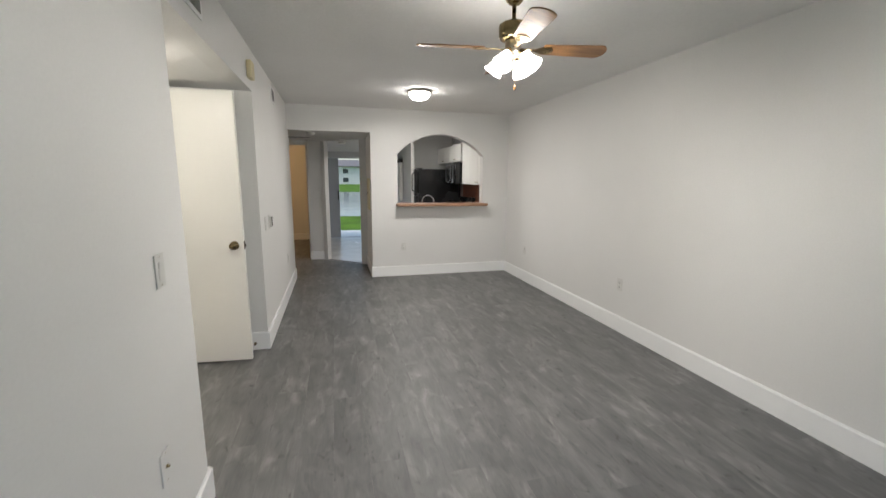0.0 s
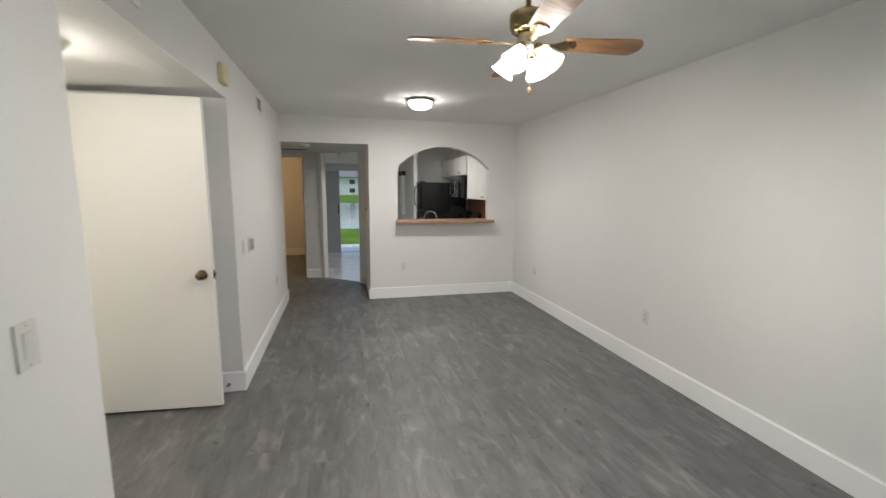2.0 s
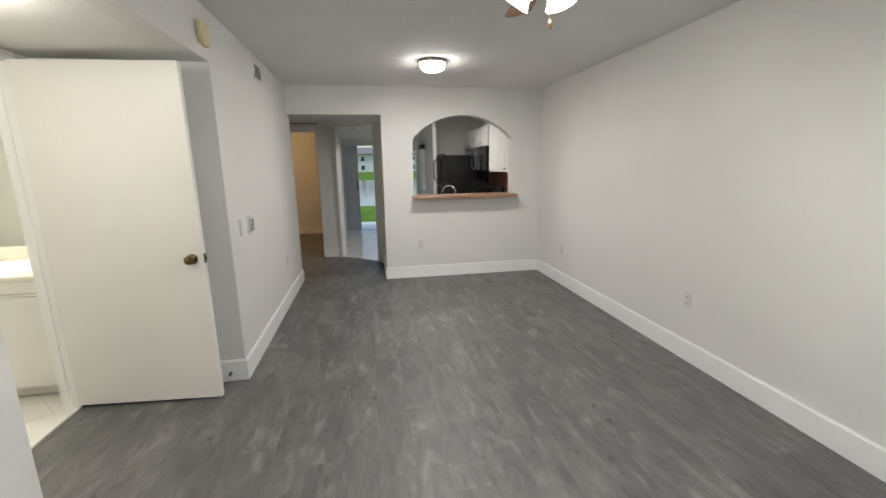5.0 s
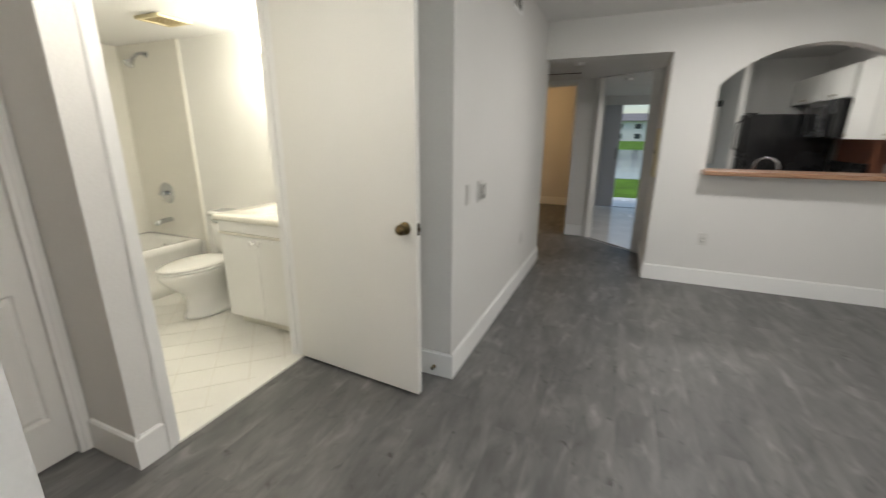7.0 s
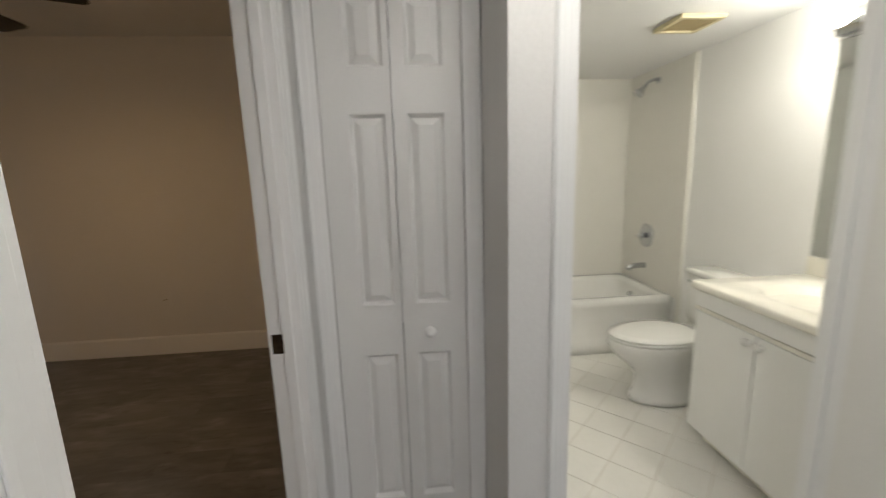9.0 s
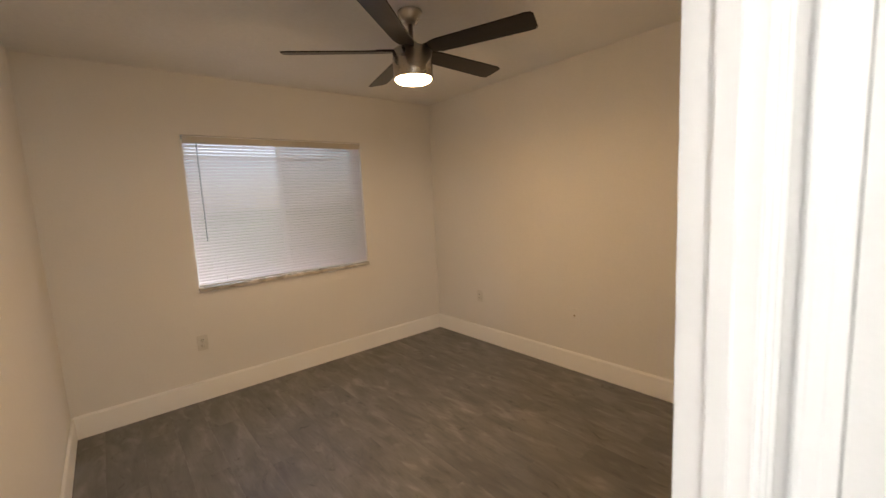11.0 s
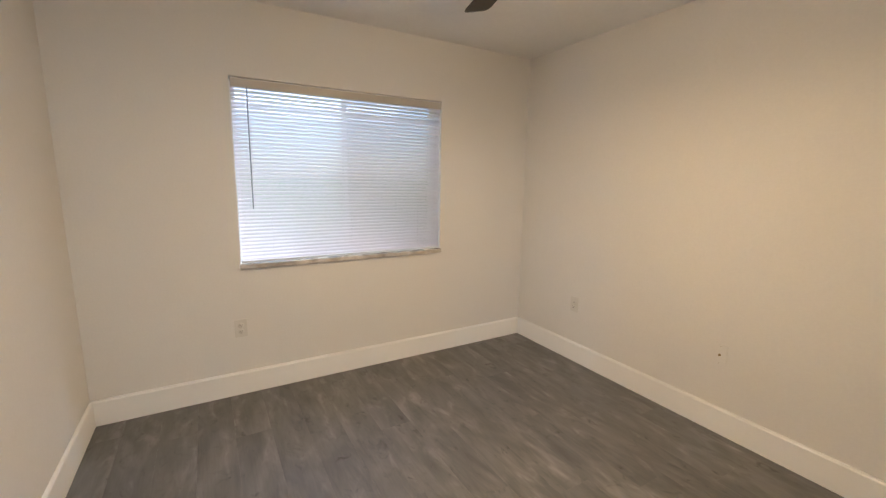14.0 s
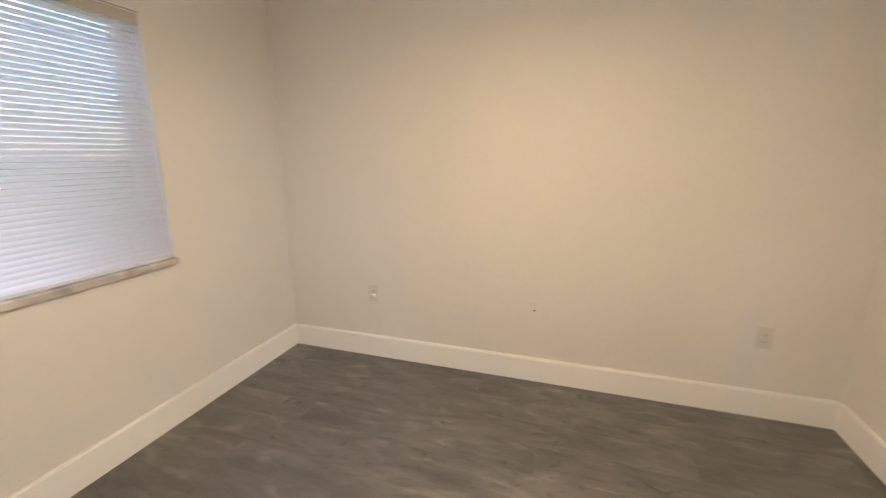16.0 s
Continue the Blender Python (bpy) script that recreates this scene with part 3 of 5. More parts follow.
blind = thing("mini_blind", ((WX0 + WX1) / 2, BY0 - 0.012, WZ0), "closed white mini blind hung inside the window recess", "blind")
bw = (WX1 - WX0) / 2 - 0.008
BLH = WZ1 - WZ0
solid("headrail", M_BLIND, (-bw, -0.02, BLH - 0.03, bw, 0.012, BLH - 0.004), bevel=0.002, parent=blind, label="white metal headrail")
solid("bottom_rail", M_BLIND, (-bw, -0.016, 0.004, bw, 0.010, 0.018), bevel=0.002, parent=blind)
solid("valance", M_VALANCE, (-bw, 0.014, BLH - 0.058, bw, 0.018, BLH - 0.012), parent=blind, label="flat white valance strip")
bm = bmesh.new()
NS = 46
prof = [(-0.0126 + 0.0252 * k / 6, 0.0026 * (1 - ((k - 3) / 3) ** 2)) for k in range(7)]
slat_me = bpy.data.meshes.new("slat")
tilt = radians(60)
rows = []
for x in (-bw, bw):
    rows.append([bm.verts.new((x, u * math.cos(tilt) + w * math.sin(tilt), -u * math.sin(tilt) + w * math.cos(tilt))) for u, w in prof])
for k in range(6):
    bm.faces.new((rows[0][k], rows[0][k + 1], rows[1][k + 1], rows[1][k]))
bm.to_mesh(slat_me)
bm.free()
slat_me.materials.append(M_SLAT)
slat_me.shade_smooth()
for k in range(NS):
    s = new("slat", slat_me)
    s.parent = blind
    sag = 0.004 * math.sin(k * 12.9898) if k > NS - 6 else 0.0
    s.matrix_basis = pose(0, -0.004, 0.03 + (BLH - 0.085) * k / (NS - 1) + sag * 0.4, 7 - 12 * k / NS + 6 * math.sin(k * 3.7) * (1.2 if k > NS - 4 else 0.08), 0, 0)
for x in (-0.52, 0.0, 0.52):
    bm = bmesh.new()
    tube(bm, [(x, 0.009, 0.015), (x, 0.009, BLH - 0.04)], 0.0006, 6)
    part("ladder_cord", bm, M_SLAT, blind)
bm = bmesh.new()
wx = -1.106 - (WX0 + WX1) / 2
tube(bm, [(wx, 0.022, BLH - 0.055), (wx + 0.002, 0.026, BLH - 0.4), (wx + 0.002, 0.024, 1.208 - WZ0)], 0.004, 8)
part("tilt_wand", bm, M_GREYDOOR, blind, "thin clear-grey tilt wand")


# ---- doors ----
def knob_set(parent, at, turn, mat=M_KNOB):
    """Round knob with rose; the spindle points to local -y."""
    m = pose(*at, 90, 0, 0) if not turn else pose(*at, 0, 0, turn) @ pose(0, 0, 0, 90, 0, 0)
    k = turned("knob", mat, [(0.0, 0.064), (0.012, 0.063), (0.022, 0.056), (0.027, 0.046), (0.026, 0.036), (0.018, 0.028), (0.012, 0.02), (0.012, 0.009), (0.031, 0.008), (0.033, 0.003), (0.033, 0.0)],
               m, parent, "antique brass door knob")
    return k


bath_door = thing("bathroom_door", (-0.945, 3.628, 0.02), "flat white bathroom door standing wide open into the recess", "door", turn=-4.8)
DW = 0.862
bm = bmesh.new()
box(bm, 0.0, -0.0, 0.0, DW, 0.035, 2.03, 0.0025)
part("slab", bm, M_CREAMDOOR, bath_door)
knob_set(bath_door, (DW - 0.065, 0.0, 0.915), 0)
knob_set(bath_door, (DW - 0.065, 0.035, 0.915), 180)
solid("latch_plate", M_RUST, (DW - 0.001, 0.006, 0.885, DW + 0.0025, 0.029, 0.945), (DW, 0.012, 0.905, DW + 0.011, 0.023, 0.925), bevel=0.001, parent=bath_door, label="dark bronze latch plate")
for z in (0.2, 1.0, 1.8):
    bm = bmesh.new()
    tube(bm, [(-0.006, 0.03, z), (-0.006, 0.03, z + 0.09)], 0.006, 10)
    part("hinge", bm, M_NICKEL, bath_door)

bed_door = thing("bedroom_door", (-0.350, 1.972, 0.012), "white bedroom door standing open into the room", "door", turn=-84)
bm = bmesh.new()
box(bm, 0, 0, 0, 0.80, 0.035, 2.025, 0.0025)
part("slab", bm, M_DOOR, bed_door)
knob_set(bed_door, (0.735, 0.0, 0.915), 0)
bm = bmesh.new()
box(bm, 0, -0.003, 0, 0.046, 0.003, 0.062, 0.002, pose(-1.173, 1.985, 0.862, 0, 0, 90))
box(bm, 0.012, -0.006, 0.016, 0.034, 0.006, 0.046, 0.001, pose(-1.173, 1.995, 0.862, 0, 0, 90))
tagged(part("strike_plate", bm, M_RUST), "dark bronze strike plate set in the bedroom jamb", "hardware")


bm = bmesh.new()
box(bm, BATHX - 0.036, 2.8205, 0.885, BATHX - 0.004, 2.8245, 0.945, 0.001)
tagged(part("strike_plate", bm, M_RUST), "dark bronze strike plate set in the bathroom jamb", "hardware")


def raised_panel(bm, x0, z0, x1, z1, face):
    """A moulded panel sunk in a leaf: bevelled ring in, flat field raised. The leaf's face is y = face, facing -y."""
    steps = [(0.0, 0.0), (0.004, 0.003), (0.006, 0.009), (0.010, 0.0165), (0.014, 0.0170), (0.036, 0.0015), (0.038, 0.0015)]
    loops = []
    for inset, d in steps:
        loops.append([bm.verts.new((x, face + d, z)) for x, z in ((x0 + inset, z0 + inset), (x1 - inset, z0 + inset), (x1 - inset, z1 - inset), (x0 + inset, z1 - inset))])
    for a, b in zip(loops, loops[1:]):
        for k in range(4):
            bm.faces.new((a[k], a[(k + 1) % 4], b[(k + 1) % 4], b[k]))
    bm.faces.new(loops[-1])


def bifold_leaf(width, height, panels, px0, px1, thick=0.03):
    """Leaf with real sunk panels; local x across, the face points to -y."""
    bm = bmesh.new()
    xs = [0, px0, px1, width]
    zs = [0] + [z for p in panels for z in p] + [height]
    for i in range(3):
        for j in range(len(zs) - 1):
            if i == 1 and j % 2 == 1:
                raised_panel(bm, xs[1], zs[j], xs[2], zs[j + 1], 0.0)
            else:
                bm.faces.new([bm.verts.new(p) for p in ((xs[i], 0, zs[j]), (xs[i + 1], 0, zs[j]), (xs[i + 1], 0, zs[j + 1]), (xs[i], 0, zs[j + 1]))])
    bmesh.ops.remove_doubles(bm, verts=bm.verts, dist=0.0004)
    edge = [e for e in bm.edges if e.is_boundary]
    r = bmesh.ops.extrude_edge_only(bm, edges=edge)
    vs = [g for g in r["geom"] if isinstance(g, bmesh.types.BMVert)]
    for v in vs:
        v.co.y += thick
    bmesh.ops.contextual_create(bm, geom=[e for e in bm.edges if e.is_boundary])
    bmesh.ops.recalc_face_normals(bm, faces=bm.faces)
    return bm


bifold = thing("bifold_door", (CLOSX - 0.012, 2.159, 0.012), "closed white six-panel bifold closet door with round knob", "door", turn=90)
LW = 0.2165
PAN = [(0.20, 0.765), (0.941, 1.560), (1.695, 1.90)]
for k in range(2):
    leaf = part("leaf", bifold_leaf(LW, 2.015, PAN, 0.042 if k else 0.082, LW - (0.056 if k else 0.020)), M_DOOR, bifold)
    leaf.matrix_basis = pose(k * (LW + 0.003), 0, 0)
turned("round_knob", M_TRIM, [(0.0, 0.036), (0.010, 0.035), (0.017, 0.029), (0.019, 0.022), (0.016, 0.014), (0.009, 0.009), (0.009, 0.002), (0.0115, 0.0)],
       pose(0.309, 0.0, 0.846, 90, 0, 0), bifold, "white round knob")
bm = bmesh.new()
box(bm, 0.1235, 7.895, 0.90, 0.1265, 7.925, 0.965, 0.0008)
tagged(part("strike_plate", bm, M_RUST), "dark strike plate in the far bedroom jamb", "hardware")


# ---- living room things ----
def lampglass(seg=30):
    return [(0.018, 0.0), (0.030, -0.012), (0.040, -0.035), (0.047, -0.062), (0.056, -0.088), (0.066, -0.104), (0.070, -0.110), (0.066, -0.108), (0.054, -0.088), (0.044, -0.062), (0.037, -0.035), (0.026, -0.012)]


fan = thing("ceiling_fan", (*FAN_AT, CEIL), "brass ceiling fan with oak blades and four lit glass shades", "ceiling fan")
turned("canopy", M_BRASS, [(0.0, -0.0005), (0.062, -0.0005), (0.064, -0.008), (0.056, -0.032), (0.043, -0.062), (0.030, -0.076), (0.014, -0.080)], None, fan, "antique brass canopy")
turned("downrod", M_BRASS, [(0.011, -0.08), (0.011, -0.165), (0.022, -0.170), (0.020, -0.185)], None, fan)
turned("motor_housing", M_BRASS, [(0.018, -0.160), (0.058, -0.166), (0.076, -0.178), (0.078, -0.188), (0.076, -0.236), (0.070, -0.246), (0.060, -0.252), (0.040, -0.256), (0.018, -0.258)], None, fan, "antique brass motor drum")
turned("switch_housing", M_NICKEL, [(0.016, -0.255), (0.042, -0.258), (0.044, -0.300), (0.040, -0.318), (0.020, -0.330), (0.004, -0.332)], None, fan, "pale brass light-kit hub")


def blade_outline(r0, r1, w0, w1, corner, n=6):
    pts = [(r0, -w0 / 2), (r1 - corner, -w1 / 2)]
    for k in range(1, n):
        a = -math.pi / 2 + math.pi * k / n
        pts.append((r1 - corner + corner * math.cos(a), (w1 / 2) * math.sin(a) * (1.0 if abs(math.sin(a)) > 0.9 else 0.96)))
    pts += [(r1 - corner, w1 / 2), (r0, w0 / 2)]
    return pts


for k in range(4):
    a = -9 + 90 * k
    bm = bmesh.new()
    prism(bm, blade_outline(0.16, 0.512, 0.092, 0.122, 0.045, 8), -0.003, 0.003, 0.001, pose(0, 0, -0.292, 0, 0, a) @ pose(0, 0, 0, -12, 0, 0))
    part("blade", bm, M_OAKBLADE, fan, "oak fan blade")
    bm = bmesh.new()
    m = pose(0, 0, -0.292, 0, 0, a) @ pose(0, 0, 0, -12, 0, 0)
    prism(bm, [(0.05, -0.012), (0.12, -0.010), (0.15, -0.032), (0.20, -0.034), (0.215, -0.012), (0.215, 0.012), (0.20, 0.034), (0.15, 0.032), (0.12, 0.010), (0.05, 0.012)], -0.0085, -0.0035, 0.001, m)
    for x, y in ((0.185, -0.02), (0.185, 0.02), (0.2, 0.0)):
        lathe(bm, [(0.0001, -0.0115), (0.005, -0.010), (0.005, -0.0085)], m @ pose(x, y, 0), 8)
    part("blade_iron", bm, M_BRASS, fan, "brass blade iron")
for k in range(4):
    a = 40 + 90 * k
    m = pose(0, 0, 0, 0, 0, a) @ pose(0.052, 0, -0.318, 0, -40, 0)
    turned("lamp_holder", M_BRASS, [(0.0001, 0.012), (0.018, 0.010), (0.021, 0.0), (0.021, -0.02), (0.017, -0.024)], m, fan)
    turned("glass_shade", M_SHADE_LIT, [(r * 0.74, z * 0.86) for r, z in lampglass()], m @ pose(0, 0, -0.010), fan, "lit frosted fluted glass shade", 30, 0.03, 10)
for x, y, z in ((0.012, -0.012, -0.475),):
    bm = bmesh.new()
    tube(bm, [(x * 0.8, y * 0.8, -0.32), (x, y, z)], 0.0012, 6)
    lathe(bm, [(0.0001, z - 0.03), (0.006, z - 0.026), (0.0075, z - 0.012), (0.003, z), (0.0001, z + 0.002)], pose(x, y, 0), 10)
    part("pull_chain", bm, M_OAKBLADE, fan, "pull chain with wooden bell")


def dome_light(name, at, z, r, glow, label, drop=0.085):
    d = thing(name, (*at, z), label, "ceiling light")
    turned("base_ring", M_NICKEL, [(0.0001, -0.0005), (r, -0.0005), (r * 1.04, -0.010), (r * 1.03, -0.024), (r * 0.90, -0.028), (r * 0.84, -0.020)], None, d, "brushed nickel rim", 40)
    turned("diffuser", glow, [(r * 0.86, -0.022), (r * 0.85, -0.022 - drop * 0.30), (r * 0.76, -0.022 - drop * 0.62), (r * 0.60, -0.022 - drop * 0.85), (r * 0.36, -0.022 - drop * 0.97), (0.0001, -0.023 - drop)], None, d, "lit opal glass bowl", 40)
    return d


dome_light("dome_light", DOME_AT, CEIL, 0.135, M_DOME_LIT, "lit opal flush dome with nickel rim on the living room ceiling", 0.075)
dome_light("recess_dome_light", RECESS_AT, LOW, 0.14, M_RECESS_LIT, "lit opal flush dome on the low recess ceiling", 0.075)


def grille(name, at, turn, w, h, slats, label, tilt=35, upright=False):
    """Louvred register; width along local x, face to -y; louvres lie level or stand upright."""
    g = thing(name, at, label, "air vent", turn=turn)
    f = 0.022
    solid("frame", M_TRIM, (-w / 2, -0.009, -h / 2, -w / 2 + f, 0, h / 2), (w / 2 - f, -0.009, -h / 2, w / 2, 0, h / 2), (-w / 2 + f, -0.009, h / 2 - f, w / 2 - f, 0, h / 2), (-w / 2 + f, -0.009, -h / 2, w / 2 - f, 0, -h / 2 + f),
          bevel=0.002, parent=g, label="white metal frame")
    solid("backing", M_DARK, (-w / 2 + f, -0.002, -h / 2 + f, w / 2 - f, -0.0005, h / 2 - f), parent=g)
    run, span = (h, w) if upright else (w, h)
    bm = bmesh.new()
    box(bm, -run / 2 + f, -0.006, -0.0008, run / 2 - f, 0.006, 0.0008)
    me = bpy.data.meshes.new("slat")
    bm.to_mesh(me)
    bm.free()
    me.materials.append(M_PLASTIC)
    for k in range(slats):
        u = -span / 2 + f + (span - 2 * f) * (k + 0.5) / slats
        s = new("slat", me)
        s.parent = g
        s.matrix_basis = pose(u, -0.007, 0, 0, 90, 0) @ pose(0, 0, 0, tilt, 0, 0) if upright else pose(0, -0.007, u, tilt, 0, 0)
    return g


grille("air_return_grille", (0, 2.40, 2.275), 90, 0.36, 0.19, 20, "white return grille with upright louvres high on the wall", 50, True)
grille("supply_grille", (0, 4.98, 2.285), 90, 0.27, 0.16, 7, "white louvred supply grille near the ceiling", 64)

chime = thing("door_chime", (0, 3.70, 2.228), "yellowed ivory plastic door chime high on the wall", "door chime", turn=90)
bm = bmesh.new()
box(bm, -0.062, -0.038, -0.062, 0.062, -0.0005, 0.062, 0.010)
part("cover", bm, M_IVORY, chime)
solid("grille_bar", M_IVORY, *[(-0.040, -0.0405, -0.04 + 0.016 * k, 0.040, -0.037, -0.034 + 0.016 * k) for k in range(6)], bevel=0.001, parent=chime)


def plate(name, at, turn, kind, label, w=0.072, h=0.116):
    """Wall plate with its rocker, toggle or sockets; face to local -y."""
    p = thing(name, at, label, "switch" if kind in ("rocker", "toggle", "thermostat") else "outlet", "wall outlets" if kind == "sockets" else "", turn=turn)
    solid("cover_plate", M_WALL if kind == "jack" else M_PLASTIC, (-w / 2, -0.006, -h / 2, w / 2, -0.0005, h / 2), bevel=0.0022, parent=p)
    if kind == "rocker":
        bm = bmesh.new()
        box(bm, -0.0165, -0.0085, -0.033, 0.0165, -0.005, 0.033, 0.0015)
        r = part("rocker", bm, M_PLASTIC, p)
        r.matrix_basis = pose(0, 0, 0, 2.5, 0, 0)
    elif kind == "sockets":
        for z in (0.0195, -0.0195):
            s = turned("socket", M_PLASTIC, [(0.0001, 0.0035), (0.0155, 0.0035), (0.017, 0.001), (0.017, 0.0)], pose(0, -0.006, z, 90, 0, 0), p, "", 20)
            solid("slot", M_DARK, (-0.0075, -0.0101, z - 0.002, -0.0052, -0.0094, z + 0.007), (0.0052, -0.0101, z - 0.002, 0.0075, -0.0094, z + 0.007), (-0.002, -0.0101, z - 0.009, 0.002, -0.0094, z - 0.005), parent=p)
    elif kind == "jack":
        turned("jack", M_BRASS, [(0.0001, 0.010), (0.0045, 0.010), (0.0045, 0.002), (0.007, 0.002), (0.007, 0.0)], pose(0, -0.006, 0.0, 90, 0, 0), p, "brass coaxial jack", 12)
    elif kind == "thermostat":
        solid("body", M_PLASTIC, (-0.03, -0.026, -0.048, 0.03, -0.006, 0.048), bevel=0.004, parent=p)
        solid("dark_scale", M_RUST, (0.013, -0.0285, -0.046, 0.026, -0.0255, 0.046), (-0.030, -0.0285, -0.042, -0.024, -0.0255, 0.044), (0.004, -0.0285, -0.046, 0.013, -0.0255, -0.022), bevel=0.001, parent=p, label="dark worn scale strip")
    for z in (0.049, -0.049) if kind != "sockets" else (0.0,):
        turned("screw", M_NICKEL, [(0.0001, 0.0012), (0.0022, 0.0012), (0.003, 0.0)], pose(0, -0.006, z, 90, 0, 0), p, "", 10)
    return p


plate("light_switch", (0, 1.80, 1.12), 90, "rocker", "white rocker switch on a plain wall plate")
tv = plate("cable_outlet", (0, 1.675, 0.465), 90, "jack", "white wall plate with a brass coaxial jack")
plate("light_switch", (0, 4.035, 1.05), 90, "rocker", "painted-over switch plate beside the thermostat")
plate("thermostat", (0, 4.25, 1.045), 90, "thermostat", "old white thermostat with dark scale strips", 0.105, 0.13)
plate("wall_outlet", (0, 5.51, 0.463), 90, "sockets", "white duplex outlet on the west wall")
plate("wall_outlet", (1.561, FAR, 0.446), 0, "sockets", "white duplex outlet below the pass-through")
plate("wall_outlet", (RIGHT, 5.50, 0.45), -90, "sockets", "white duplex outlet near the corner")
plate("wall_outlet", (RIGHT, 3.459, 0.459), -90, "sockets", "white duplex outlet on the long wall")
plate("wall_outlet", (-0.988, BY0, 0.447), 180, "sockets", "white duplex outlet under the bedroom window")
plate("wall_outlet", (BX0, -0.608, 0.456), 90, "sockets", "white duplex outlet on the bedroom wall")
plate("cable_outlet", (BX0, 0.452, 0.458), 90, "jack", "white wall plate with a coaxial jack, painted in")
plate("wall_outlet", (BX0, 1.605, 0.446), 90, "sockets", "white duplex outlet near the bedroom corner")

stop = thing("door_stop", (-0.10, RC - T, 0.06), "small brass door stop screwed to the baseboard", "door stop")
turned("stem", M_BRASS, [(0.0001, 0.032), (0.008, 0.032), (0.009, 0.024), (0.005, 0.022), (0.005, 0.004), (0.011, 0.003), (0.011, 0.0)], pose(0, 0, 0, 90, 0, 0), stop, "", 14)


# ---- bathroom ----
structure("tub_surround_west", M_SURROUND, (BATHW, 2.74, 0.42, BATHW + 0.015, BATHN, BLOW), label="cream bath surround panel")
structure("tub_surround_north", M_SURROUND, (BATHW + 0.015, BATHN - 0.015, 0.42, -2.685, BATHN, BLOW), (-2.685, BATHN - 0.022, 0.0, -2.655, BATHN, BLOW), label="cream bath surround panel with edge strip", bevel=0.002)

TX0, TX1, TY0, TY1, TH = BATHW + 0.015, -2.735, 2.745, BATHN - 0.015, 0.43
tub = thing("bathtub", ((TX0 + TX1) / 2, (TY0 + TY1) / 2, 0.004), "white enamelled alcove bathtub with a plain apron", "bathtub")
bm = bmesh.new()


def rounded(w, d, r, z, n=6, cx=0.0, cy=0.0):
    pts = []
    for qx, qy, a0 in ((1, 1, 0), (-1, 1, 90), (-1, -1, 180), (1, -1, 270)):
        for k in range(n + 1):
            a = radians(a0 + 90 * k / n)
            pts.append((cx + qx * (w / 2 - r) + r * math.cos(a), cy + qy * (d / 2 - r) + r * math.sin(a), z))
    return pts


tw, td = TX1 - TX0, TY1 - TY0
loft(bm, [rounded(tw - 0.02, td, 0.006, 0.0), rounded(tw - 0.02, td, 0.006, 0.10), rounded(tw - 0.05, td, 0.006, 0.12), rounded(tw - 0.05, td, 0.006, 0.335), rounded(tw - 0.004, td, 0.008, 0.37),
          rounded(tw, td, 0.012, TH - 0.02), rounded(tw - 0.02, td - 0.012, 0.02, TH), rounded(tw - 0.13, td - 0.15, 0.10, TH - 0.002), rounded(tw - 0.17, td - 0.19, 0.12, TH - 0.03),
          rounded(tw - 0.22, td - 0.30, 0.14, 0.14), rounded(tw - 0.32, td - 0.44, 0.12, 0.09)])
part("shell", bm, M_PORCELAIN, tub, "", True)
turned("overflow_plate", M_CHROME, [(0.0001, 0.012), (0.028, 0.011), (0.034, 0.004), (0.034, 0.0)], pose(0.0, td / 2 - 0.118, 0.335, 80, 0, 0), tub, "chrome overflow plate", 24)

shower = thing("shower_fittings", (-3.09, BATHN - 0.015, 0.02), "chrome shower head, mixer valve and tub spout", "shower")
bm = bmesh.new()
tube(bm, [(0.02, 0, 2.005), (0.02, -0.03, 2.012), (0.02, -0.075, 1.995), (0.02, -0.115, 1.955)], 0.012)
part("shower_arm", bm, M_CHROME, shower, "", True)
turned("arm_flange", M_CHROME, [(0.0001, 0.008), (0.016, 0.008), (0.026, 0.002), (0.026, 0)], pose(0.02, 0, 2.005, 90, 0, 0), shower, "", 20)
turned("shower_head", M_CHROME, [(0.0001, 0.014), (0.015, 0.012), (0.016, -0.01), (0.032, -0.042), (0.038, -0.056), (0.035, -0.061), (0.0001, -0.061)], pose(0.02, -0.118, 1.950, -42, 0, 0), shower, "", 24)
turned("valve_plate", M_CHROME, [(0.0001, 0.013), (0.06, 0.012), (0.092, 0.006), (0.098, 0.002), (0.098, 0)], pose(-0.02, 0, 0.815, 90, 0, 0), shower, "round chrome escutcheon", 32)
turned("valve_knob", M_CHROME, [(0.0001, 0.062), (0.02, 0.06), (0.027, 0.05), (0.024, 0.03), (0.016, 0.012)], pose(-0.02, 0, 0.815, 90, 0, 0), shower, "", 20)
bm = bmesh.new()
box(bm, -0.068, -0.058, 0.800, -0.018, -0.044, 0.816, 0.004)
part("lever", bm, M_CHROME, shower)
bm = bmesh.new()
tube(bm, [(-0.02, 0, 0.565), (-0.02, -0.05, 0.566), (-0.02, -0.10, 0.562), (-0.02, -0.135, 0.548), (-0.02, -0.142, 0.532)], 0.022, 14)
part("tub_spout", bm, M_CHROME, shower, "", True)

toilet = thing("toilet", (-2.125, BATHN, 0.014), "white porcelain toilet with closed lid", "toilet")


def oval(cx, cy, rx, ry, z, n=28, back=0.75):
    pts = []
    for k in range(n):
        a = 2 * math.pi * k / n
        s = math.sin(a)
        pts.append((cx + rx * math.cos(a), cy + (ry if s < 0 else ry * back) * s, z))
    return pts


